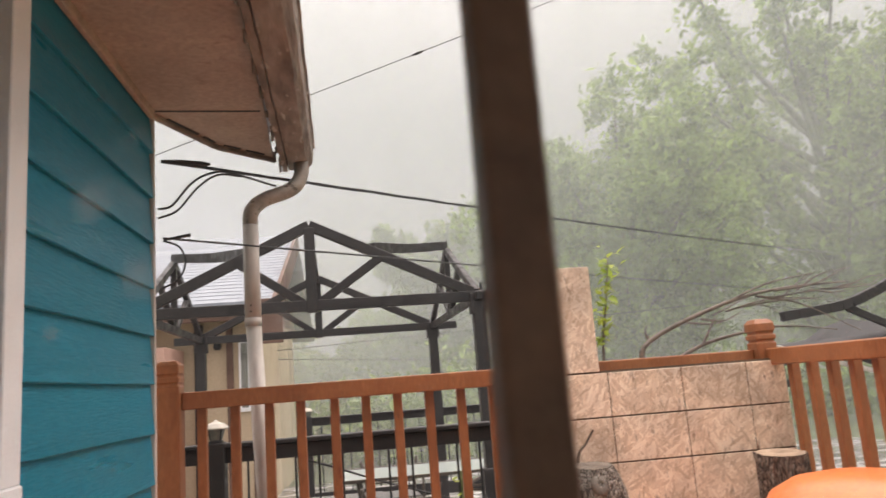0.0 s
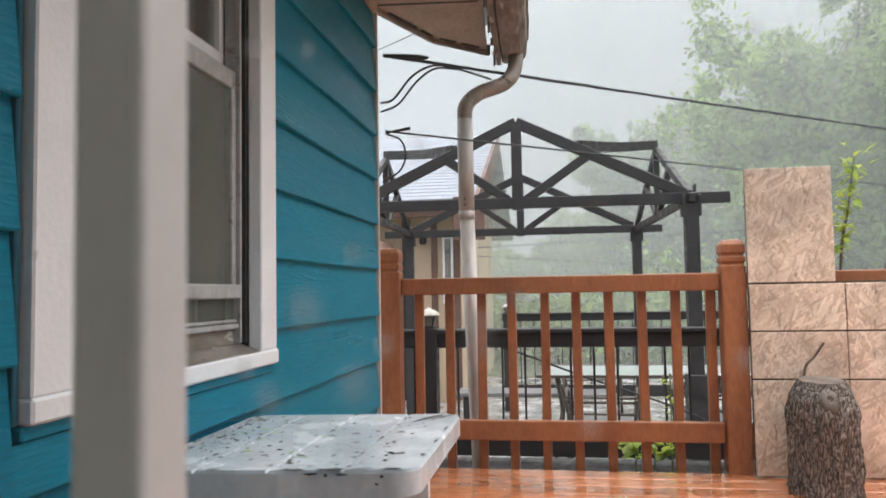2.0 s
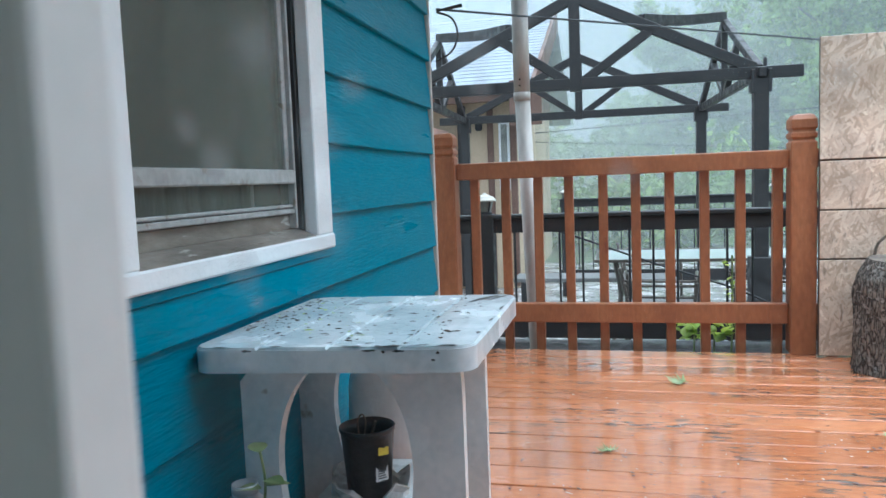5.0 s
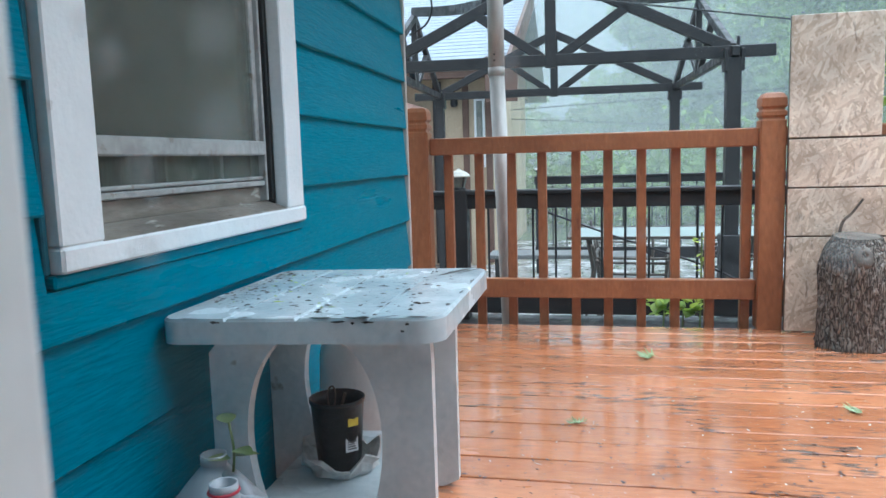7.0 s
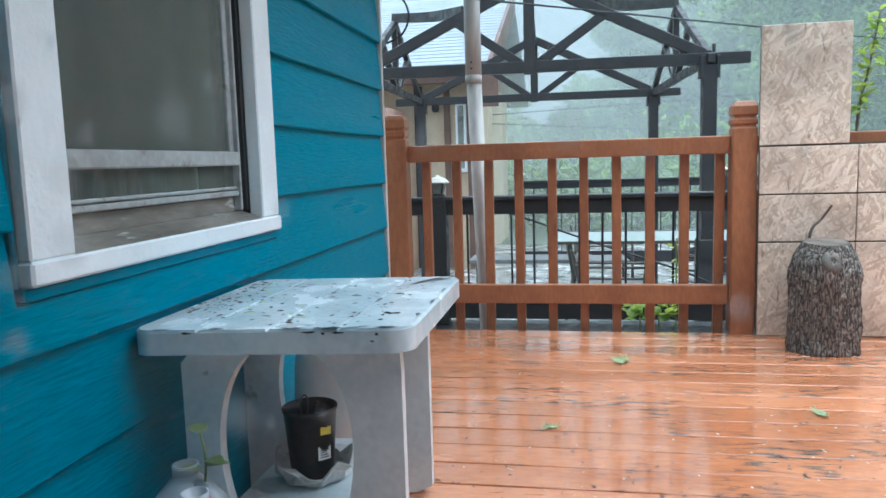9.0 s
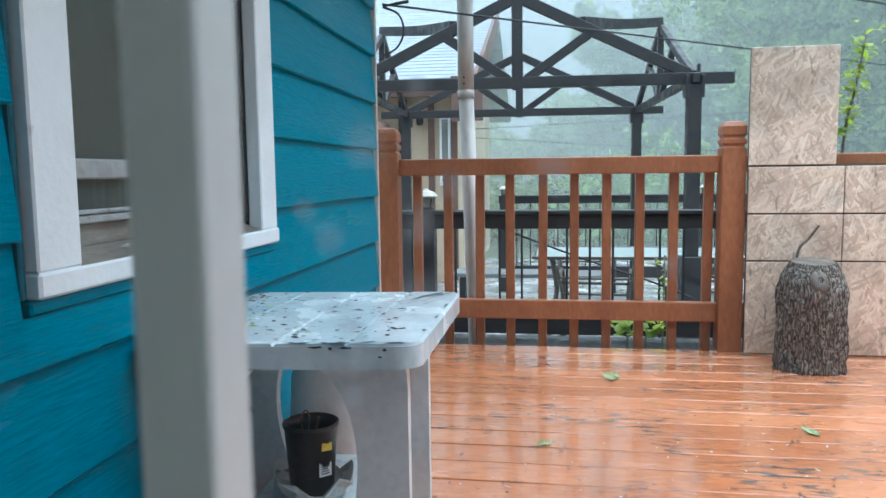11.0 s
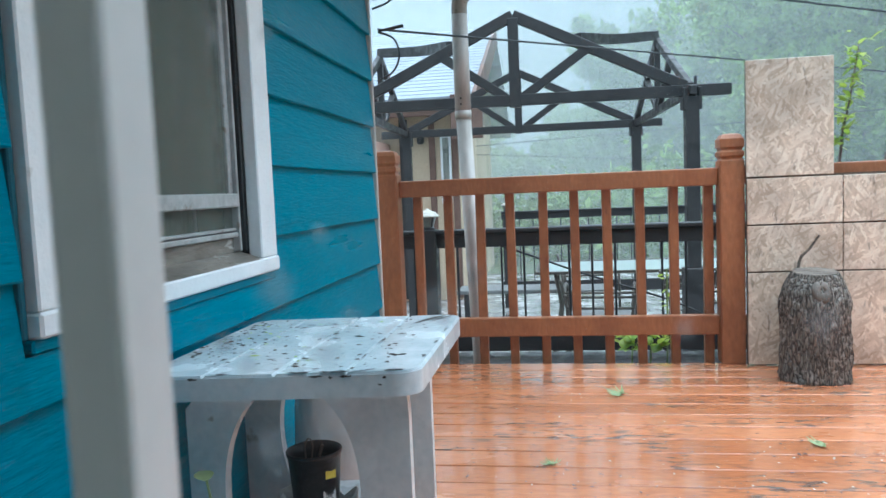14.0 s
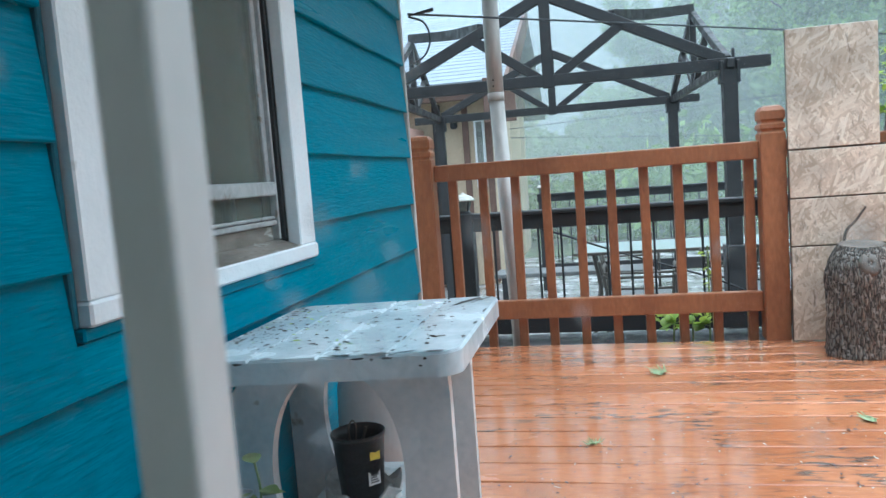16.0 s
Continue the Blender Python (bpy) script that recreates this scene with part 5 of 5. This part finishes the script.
# ---- collapsed canopy far off ----
canopy = thing("collapsed_canopy", "sagging grey canvas canopy on bent dark poles", "canopy", at=(5.5, 7.0, PATIO_Z - 0.22))
own = bmesh.new()
cols = []
for i in range(15):
    u = i / 14
    col = []
    for j in range(9):
        w = j / 8
        x, y = -1.4 + 3.0 * u, -0.9 + 1.8 * w
        z = 1.45 + 0.55 * math.sin(math.pi * min(1, u * 1.25)) * (0.55 + 0.45 * math.sin(math.pi * w)) - 0.28 * (1 - abs(2 * w - 1)) * (u < 0.5) + 0.05 * noise.noise(Vector((u * 5, w * 5, 0)))
        col.append(own.verts.new((x, y, z)))
    cols.append(col)
for a, b in zip(cols, cols[1:]):
    for j in range(8):
        own.faces.new((a[j], a[j + 1], b[j + 1], b[j]))
cloth = part("cloth", own, CANVAS, canopy, smooth=True)
cloth.modifiers.new("thickness", "SOLIDIFY").thickness = 0.006
for x, y, h in ((-1.35, -0.85, 1.45), (-1.35, 0.85, 1.45), (1.5, -0.85, 1.6), (1.5, 0.85, 1.6)):
    part("pole", tube([(x, y, 0), (x * 0.98, y, h)], 0.03, 8), DARKWOOD, canopy)
part("pole", tube([(-1.3, -0.9, 1.75), (0.9, -0.5, 1.15)], 0.022, 8), SPOUT, canopy)
part("pole", tube([(0.1, -0.95, 2.0), (1.6, -0.9, 1.35)], 0.03, 8), DARKWOOD, canopy)

frame_line = curve_points([(-1.15, -0.95, 1.98), (-0.60, -0.95, 2.04), (-0.28, -0.95, 2.14), (0.04, -0.95, 2.27), (0.20, -0.95, 2.25), (0.48, -0.95, 2.10)], 4)
own = bmesh.new()
for a, b in zip(frame_line, frame_line[1:]):
    bar(a, b, 0.08, 0.085, 0.004, own)
part("bent_beam", own, DARKWOOD, canopy)
part("brace", bar((-0.52, -0.93, 2.02), (0.02, -0.93, 1.76), 0.05, 0.06, 0.004), DARKWOOD, canopy)

# ---- trees ----


def leaf_cloud(clumps, count, size, seed):
    """Many small leaf quads scattered through ragged, overlapping sprays."""
    g = np.random.default_rng(seed)
    weights = np.array([c[3] ** 1.6 for c in clumps])
    pick = g.choice(len(clumps), count, p=weights / weights.sum())
    c = np.array(clumps)[pick]
    lean = g.normal(size=(len(clumps), 3)) * np.array([0.45, 0.45, 0.35])  # each spray is drawn out its own way
    d = g.normal(size=(count, 3)) * np.array([0.50, 0.50, 0.42])
    along = g.normal(size=count)[:, None] * 0.9
    p = c[:, :3] + (d + along * lean[pick]) * c[:, 3:4]
    u = g.normal(size=(count, 3))
    u /= np.linalg.norm(u, axis=1)[:, None]
    w = np.cross(u, g.normal(size=(count, 3)))
    w /= np.linalg.norm(w, axis=1)[:, None]
    s = size * g.uniform(0.45, 1.7, count)[:, None]
    quad = np.stack([p - u * s, p + w * s * 0.45, p + u * s, p - w * s * 0.45], 1).reshape(-1, 3)
    me = bpy.data.meshes.new("leaves")
    me.from_pydata(quad.tolist(), [], np.arange(count * 4).reshape(-1, 4).tolist())
    return me


def tree(label, x, y, height, spread, trunk_r, limb_n, leaves, size, mat, seed, sparse=False, low=0.25):
    """A tapered trunk, upswept limbs with twigs off them, and sprays of leaves along limbs and twigs."""
    own = thing("tree", label, "tree", "trees behind the yard", (x, y, PATIO_Z))
    r = random.Random(seed)
    wood = curve_points([(0, 0, 0), (r.uniform(-0.2, 0.2), 0, height * 0.3), (r.uniform(-0.4, 0.4), r.uniform(-0.3, 0.3), height * 0.6), (r.uniform(-0.5, 0.5), 0, height * 0.92)], 5)
    part("trunk", tube(wood, [trunk_r * (1 - 0.9 * k / 15) for k in range(16)], 8), BARKTREE, own, smooth=True)
    clumps = []
    for k in range(limb_n):
        f = low + (1 - low) * ((k + r.random()) / limb_n) ** 0.85
        a = k * 2.4 + r.uniform(-0.4, 0.4)
        wide = spread * math.sin(math.pi * min(1, 0.30 + 0.82 * (1 - f))) ** 0.7 * r.uniform(0.62, 1.05)
        tip = Vector((wide * math.cos(a), wide * math.sin(a), height * f * r.uniform(0.94, 1.06)))
        base = wood[max(1, min(14, int(15 * (f - 0.22 - 0.10 * r.random()))))]
        bow = base.lerp(tip, 0.55) + Vector((0, 0, -0.05 * spread))
        line = curve_points([base, bow, tip], 5)
        part("limb", tube(line, [trunk_r * 0.42 * (1 - 0.9 * i / 10) for i in range(11)], 6), BARKTREE, own, smooth=True)
        for i in range(3 if sparse else 2, 11):
            if sparse and i < 5 and r.random() < 0.6:
                continue
            for j in range(2):
                side = Vector((r.gauss(0, 1), r.gauss(0, 1), r.gauss(0.25, 0.7))) * spread * 0.085 * (0.5 if sparse else 1.0)
                clumps.append((*(line[i] + side), spread * r.uniform(0.05, 0.13) * (0.7 if sparse else 1.0)))
    me = leaf_cloud(clumps, leaves, size, seed)
    me.materials.append(mat)
    crown = new("crown", me)
    crown.parent = own
    tagged(crown, kind="stuff")
    return own


tree("large leafy tree pale in the driving rain", 7.7, 18.8, 8.2, 4.0, 0.22, 46, 110000, 0.085, LEAF, 11, low=0.12)
tree("tall thin-crowned tree with bare upright limbs", 18.0, 25.0, 15.6, 6.0, 0.36, 44, 26000, 0.15, LEAF, 5, True, 0.3)
tree("leafy tree dim in the rain behind the pergola", 8.6, 27.0, 7.4, 3.6, 0.2, 30, 36000, 0.17, LEAF_PALE, 23, low=0.1)
tree("broad leafy tree at the yard's edge", 26.0, 25.4, 14.4, 6.6, 0.3, 36, 22000, 0.19, LEAF, 31, low=0.15)
tree("far tree faint in the mist", 4.6, 35.0, 9.0, 3.4, 0.25, 28, 24000, 0.22, LEAF_PALE, 41, low=0.15)
tree("far tree faint in the mist", 8.5, 36.0, 9.0, 4.2, 0.25, 28, 24000, 0.22, LEAF_PALE, 43, low=0.1)
g = random.Random(3)
clumps = []
for k in range(900):
    x = g.uniform(-22, 46)
    y = 44 + g.uniform(-3, 10)
    top = 4.2 + 1.6 * math.sin(x * 0.35) + 0.8 * math.sin(x * 1.1) + 0.09 * max(0, x)
    clumps.append((x, y, PATIO_Z + top * g.random() ** 0.7, g.uniform(0.35, 0.95)))
me = leaf_cloud(clumps, 70000, 0.32, 77)
me.materials.append(LEAF_PALE)
tagged(new("far_woods", me), "band of far woods faded by rain", "woods", kind="stuff")
clumps = [(g.uniform(-4, 26), 15.5 + g.uniform(-0.6, 1.5), PATIO_Z + g.uniform(0.1, 1.1), g.uniform(0.5, 0.9)) for k in range(60)]
me = leaf_cloud(clumps, 30000, 0.10, 78)
me.materials.append(LEAF)
tagged(new("hedge", me), "low leafy shrubs along the yard's far side", "shrubs", kind="stuff")

# ---- haze: wavering translucent sheets added across the yard, paling what lies behind ----


def haze_material(name, share):
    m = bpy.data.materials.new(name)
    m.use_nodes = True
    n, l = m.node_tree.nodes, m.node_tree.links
    clear, milky, mixed = n.new("ShaderNodeBsdfTransparent"), n.new("ShaderNodeBsdfTranslucent"), n.new("ShaderNodeMixShader")
    milky.inputs["Color"].default_value = (0.84, 0.88, 0.90, 1)
    where, size, patchy = n.new("ShaderNodeTexCoord"), n.new("ShaderNodeMapping"), n.new("ShaderNodeTexNoise")
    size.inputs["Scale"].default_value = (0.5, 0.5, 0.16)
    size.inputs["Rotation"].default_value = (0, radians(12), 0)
    patchy.inputs["Scale"].default_value, patchy.inputs["Detail"].default_value = 0.8, 3.0
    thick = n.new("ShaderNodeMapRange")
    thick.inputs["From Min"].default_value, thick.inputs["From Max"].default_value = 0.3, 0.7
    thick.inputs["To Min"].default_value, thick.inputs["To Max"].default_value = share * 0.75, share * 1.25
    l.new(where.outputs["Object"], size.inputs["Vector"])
    l.new(size.outputs["Vector"], patchy.inputs["Vector"])
    l.new(patchy.outputs["Fac"], thick.inputs["Value"])
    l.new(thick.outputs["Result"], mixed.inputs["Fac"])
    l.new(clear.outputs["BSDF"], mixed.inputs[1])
    l.new(milky.outputs["BSDF"], mixed.inputs[2])
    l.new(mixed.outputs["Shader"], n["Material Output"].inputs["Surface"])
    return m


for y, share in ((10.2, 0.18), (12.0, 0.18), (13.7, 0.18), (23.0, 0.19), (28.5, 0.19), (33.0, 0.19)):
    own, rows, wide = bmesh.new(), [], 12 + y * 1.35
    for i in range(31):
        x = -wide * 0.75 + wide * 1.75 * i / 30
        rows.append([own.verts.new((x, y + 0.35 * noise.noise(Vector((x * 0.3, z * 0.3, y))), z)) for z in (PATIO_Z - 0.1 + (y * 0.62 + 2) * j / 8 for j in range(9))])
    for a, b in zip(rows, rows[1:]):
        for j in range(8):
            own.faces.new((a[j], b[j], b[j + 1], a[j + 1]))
    tagged(part("rain_veil", own, haze_material("haze_film", share), smooth=True), "pale translucent sheet put across the yard as rain haze", "rain", kind="stuff")

# ---- wall that the camera looks out through, and its window bars ----
bm = box(0.0, 0.25, FACADE, FACADE + 0.12, -0.6, 2.1, 0)
for b in ((1.6, 3.2, FACADE, FACADE + 0.12, -0.6, 2.1), (0.25, 1.6, FACADE, FACADE + 0.12, -0.6, 0.12), (0.25, 1.6, FACADE, FACADE + 0.12, 1.62, 2.1)):
    box(*b, 0, bm)
structure("wall_south", bm, PLASTER, "house wall with the window that looks onto the deck", "wall")
# Unseen cladding, added in teal so the wet deck mirrors no white wall.
bm2 = box(0.013, 0.25, FACADE + 0.121, FACADE + 0.135, -0.6, 2.1, 0)
for b in ((1.6, 3.2, FACADE + 0.121, FACADE + 0.135, -0.6, 2.1), (0.25, 1.6, FACADE + 0.121, FACADE + 0.135, -0.6, 0.12), (0.25, 1.6, FACADE + 0.121, FACADE + 0.135, 1.62, 2.1)):
    box(*b, 0, bm2)
# The back wall gets an unseen opening, added to light the window bars.
bm = box(-0.14, 0.3, -2.6, -2.5, -0.6, 2.1, 0)
for b in ((2.1, 3.2, -2.6, -2.5, -0.6, 2.1), (0.3, 2.1, -2.6, -2.5, -0.6, 0.2), (0.3, 2.1, -2.6, -2.5, 1.7, 2.1), (3.1, 3.2, -2.5, FACADE, -0.6, 2.1), (-0.14, 0.0, -2.5, FACADE, -0.6, 2.1)):
    box(*b, 0, bm)
structure("cladding_south", bm2, TEAL, "unseen teal siding on the outside of the window wall", "wall")
structure("wall_inside", bm, PLASTER, "plain plaster walls of the unseen room, opened at the back for light", "wall")
structure("floor_inside", box(-0.14, 3.2, -2.6, FACADE, -0.66, -0.6, 0), CUT, "dark indoor floor", "floor")
structure("ceiling", box(-0.14, 3.2, -2.6, FACADE + 0.12, 2.1, 2.16, 0), PLASTER, "plain plaster ceiling", "ceiling")
# Unseen eave, added to darken the near panel of the side table.
eave_south = structure("eave_south", box(0.62, 3.3, -2.7, 0.44, 2.161, 2.19, 0), SOFFIT, "unseen tan eave added over the window wall for shade", "eave")
part("fascia", box(0.62, 3.3, 0.441, 0.46, 2.09, 2.20, 0.003), BROWN, eave_south)
window_2 = thing("window_2", "white-painted window with slim upright bars", "window", kind="structure")
for x0, x1 in ((0.25, 0.30), (1.55, 1.6)):
    part("window_frame", box(x0, x1, 0.07, FACADE + 0.10, 0.12, 1.62, 0.003), FRAME_WHITE, window_2)
for z0, z1 in ((0.12, 0.17), (1.57, 1.62)):
    part("window_frame", box(0.30, 1.55, 0.07, FACADE + 0.10, z0, z1, 0.003), FRAME_WHITE, window_2)
for x0, x1 in ((0.4500, 0.4580), (0.6150, 0.6240), (0.7602, 0.7699), (0.935, 0.943), (1.10, 1.108), (1.27, 1.278), (1.43, 1.438)):
    part("bar", box(x0, x1, 0.078, 0.0895, 0.17, 1.57, 0.0012, None, 2), SHADED_BAR if x0 == 0.7602 else FRAME_WHITE, window_2)

# The translucent share is added as a faint veil that lifts the darks.
WET_PANE = bpy.data.materials.new("rain_wet_window_pane")
WET_PANE.use_nodes = True
n, l = WET_PANE.node_tree.nodes, WET_PANE.node_tree.links
clear, film, mixed = n.new("ShaderNodeBsdfTransparent"), n.new("ShaderNodeBsdfTranslucent"), n.new("ShaderNodeMixShader")
film.inputs["Color"].default_value = (0.95, 0.97, 1.0, 1)
mixed.inputs["Fac"].default_value = 0.009
l.new(clear.outputs["BSDF"], mixed.inputs[1])
l.new(film.outputs["BSDF"], mixed.inputs[2])
l.new(mixed.outputs["Shader"], n["Material Output"].inputs["Surface"])
for x0, x1 in ((0.30, 0.4500), (0.4580, 0.6150), (0.6240, 0.7602), (0.7699, 0.935), (0.943, 1.10), (1.108, 1.27), (1.278, 1.43), (1.438, 1.55)):
    own = bmesh.new()
    own.faces.new([own.verts.new(p) for p in ((x0, 0.0865, 0.17), (x1, 0.0865, 0.17), (x1, 0.0865, 1.57), (x0, 0.0865, 1.57))])
    pane = part("pane", own, WET_PANE, window_2, "rain-wet glass")
    pane.visible_shadow = False

DROP = bpy.data.materials.new("blurred_water_drop")
DROP.use_nodes = True
n, l = DROP.node_tree.nodes, DROP.node_tree.links
where, shift, ball, soft_edge = n.new("ShaderNodeTexCoord"), n.new("ShaderNodeVectorMath"), n.new("ShaderNodeVectorMath"), n.new("ShaderNodeMapRange")
shift.operation, ball.operation = "SUBTRACT", "LENGTH"
flat = n.new("ShaderNodeVectorMath")
flat.operation = "MULTIPLY"
flat.inputs[1].default_value = (1, 0, 1)
shift.inputs[1].default_value = (0.5, 0.0, 0.5)
l.new(where.outputs["Generated"], shift.inputs[0])
l.new(shift.outputs["Vector"], flat.inputs[0])
l.new(flat.outputs["Vector"], ball.inputs[0])
l.new(ball.outputs["Value"], soft_edge.inputs["Value"])
soft_edge.interpolation_type = "SMOOTHSTEP"
soft_edge.inputs["From Min"].default_value, soft_edge.inputs["From Max"].default_value = 0.10, 0.48
soft_edge.inputs["To Min"].default_value, soft_edge.inputs["To Max"].default_value = 0.22, 0.0
clear, film, mixed = n.new("ShaderNodeBsdfTransparent"), n.new("ShaderNodeBsdfTranslucent"), n.new("ShaderNodeMixShader")
film.inputs["Color"].default_value = (0.50, 0.54, 0.56, 1)
l.new(soft_edge.outputs["Result"], mixed.inputs["Fac"])
l.new(clear.outputs["BSDF"], mixed.inputs[1])
l.new(film.outputs["BSDF"], mixed.inputs[2])
l.new(mixed.outputs["Shader"], n["Material Output"].inputs["Surface"])
DROPS = [(0.5898, 0.7314, 0.0037), (0.639, 0.7051, 0.0036), (0.6322, 0.7392, 0.002), (0.6454, 0.7121, 0.0017), (0.6366, 0.6828, 0.0028), (0.6611, 0.7026, 0.003),
                   (0.6455, 0.6957, 0.0034), (0.7082, 0.6993, 0.0029), (0.6341, 0.6939, 0.0027), (0.667, 0.6652, 0.0036), (0.7029, 0.6739, 0.0024), (0.6743, 0.6909, 0.0019),
                   (0.6368, 0.6741, 0.0024), (0.692, 0.6986, 0.0018), (0.7001, 0.7574, 0.004), (0.7074, 0.7453, 0.0044), (0.6584, 0.7537, 0.0022), (0.6823, 0.7478, 0.0027),
                   (0.6539, 0.7251, 0.0023), (0.6492, 0.7005, 0.0021), (0.6455, 0.6868, 0.004)]
d = random.Random(5)
DROPS += [(d.uniform(0.628, 0.735), d.uniform(0.63, 0.775), 0.0006 + 0.0016 * d.random() ** 2) for k in range(46)]  # fine drops between the large ones
for x, z, size in DROPS:
    own = bmesh.new()
    bmesh.ops.create_circle(own, cap_ends=True, segments=20, radius=size)
    own.transform(pose(0, 0, 0, 90, 0, 0) @ Matrix.Diagonal((1, 1.15, 1, 1)))
    drop = part("water_drop", own, DROP, window_2, "blurred raindrop on the glass", smooth=True)
    drop.matrix_basis = pose(x, 0.0905, z)
    drop.visible_shadow = False

# ---- deck boards, and litter on deck and table ----
for k in range(-1, 26):
    y0 = BOARD_AT + BOARD * k + 0.0028
    y1 = y0 + BOARD - 0.0056
    if y1 > 0.16 and y0 < 2.98:
        y0 = max(y0, 0.138)
        y1 = min(y1, 3.026)
        own = bmesh.new()
        rows = []
        n = 56
        for i in range(n + 1):
            x = 0.012 + (2.50 - 0.012) * i / n
            e = 0.0012 * noise.noise(Vector((x * 1.3, k * 3.7, 0)))
            a = y0 + 0.0016 * noise.noise(Vector((x * 6, k * 2.3, 4))) + 0.0012 * noise.noise(Vector((x * 21, k * 2.3, 4)))
            b = y1 + 0.0016 * noise.noise(Vector((x * 6, k * 2.9, 9))) + 0.0012 * noise.noise(Vector((x * 21, k * 2.9, 9)))
            rows.append([own.verts.new((x, y, z + e)) for y, z in ((a, -0.030), (a, -0.0016), (a + 0.0016, 0.0), ((a + b) / 2, 0.0004), (b - 0.0016, 0.0), (b, -0.0016), (b, -0.030))])
        for a, b in zip(rows, rows[1:]):
            for i in range(7):
                own.faces.new((a[i], a[(i + 1) % 7], b[(i + 1) % 7], b[i]))
        own.faces.new(rows[0])
        own.faces.new(rows[-1][::-1])
        bmesh.ops.recalc_face_normals(own, faces=own.faces)
        part("deck_board", own, DECK, floor)


def litter(name, label, spots, mat, size, seed):
    """Small crumpled scraps lying on a surface, as one heap of stuff."""
    r = random.Random(seed)
    verts, faces = [], []
    for x, y, z in spots:
        s, a = size * (0.28 + 1.25 * r.random() ** 2.2), r.uniform(0, math.pi)
        long = r.uniform(0.8, 2.4)
        ring = []
        for k in range(6):
            t = 2 * math.pi * k / 6
            u, w = s * long * math.cos(t) * r.uniform(0.6, 1.1), s * math.sin(t) * r.uniform(0.5, 1.1)
            ring.append((x + u * math.cos(a) - w * math.sin(a), y + u * math.sin(a) + w * math.cos(a), z + 0.0006))
        b = len(verts)
        verts += ring + [(x, y, z + s * r.uniform(0.15, 0.5))]
        faces += [(b + k, b + (k + 1) % 6, b + 6) for k in range(6)]
    me = bpy.data.meshes.new(name)
    me.from_pydata(verts, [], faces)
    me.materials.append(mat)
    return tagged(new(name, me), label, "debris", kind="stuff")


r = random.Random(21)
litter("deck_debris", "dark wet bits of twig and leaf on the deck", [(r.uniform(0.35, 2.4), 0.6 + 2.35 * r.random() ** 0.8, 0.0012) for k in range(2100)] + [(r.uniform(0.35, 2.4), BOARD_AT + BOARD * r.randint(3, 24) + r.gauss(0, 0.006), 0.0012) for k in range(900)], DEBRIS, 0.0031, 1)
litter("deck_petals", "pale petals and husks on the deck", [(r.uniform(0.35, 2.4), 0.6 + 2.35 * r.random(), 0.0012) for k in range(800)], PETAL, 0.0027, 2)
litter("table_debris", "dark blossom debris on the table top", [(TX0 + 0.02 + 0.40 * r.random(), TY0 + 0.01 + 0.45 * r.random(), TZ) for k in range(230)] + [(TX0 + 0.01 + abs(r.gauss(0, 0.04)), TY0 + 0.05 + 0.40 * r.random(), TZ) for k in range(130)], BLOSSOM, 0.0040, 3)
litter("table_petals", "yellow-green catkins on the table top", [(TX0 + 0.02 + abs(r.gauss(0, 0.14)), TY0 + 0.02 + 0.43 * r.random(), TZ) for k in range(60)], LEAF_BRIGHT, 0.0030, 4)
litter("sill_debris", "dark specks on the window sill", [(0.012, IY0 + 0.03 + 0.56 * r.random(), IZ0 + 0.004) for k in range(18)], DEBRIS, 0.0030, 5)
for x, y, a, s in ((0.89, 2.52, 75, 1.7), (0.645, 1.86, 30, 0.9), (1.365, 2.05, 100, 1.2)):
    own = leaf_mesh(0.05, 0.005, 0.9)
    for b in (-75, 70, -52, 48, -30, 26, -12, 10):
        lf = leaf_mesh(0.034 + 0.0004 * (b % 17), 0.005, 0.9)
        lf.transform(pose(0, 0.004 + 0.00008 * abs(b), 0.001, 0, 0, b))
        join(own, lf)
    for v in own.verts:
        v.co.z = abs(v.co.z) * 0.9 + 0.002
    leaf_ob = tagged(part("fallen_leaf", own, LEAF_TORN), "green compound leaf torn off, lying on the wet deck", "leaf", "torn leaves on the deck")
    leaf_ob.matrix_basis = pose(x, y, 0.0012, 0, 0, a) @ Matrix.Scale(s, 4)
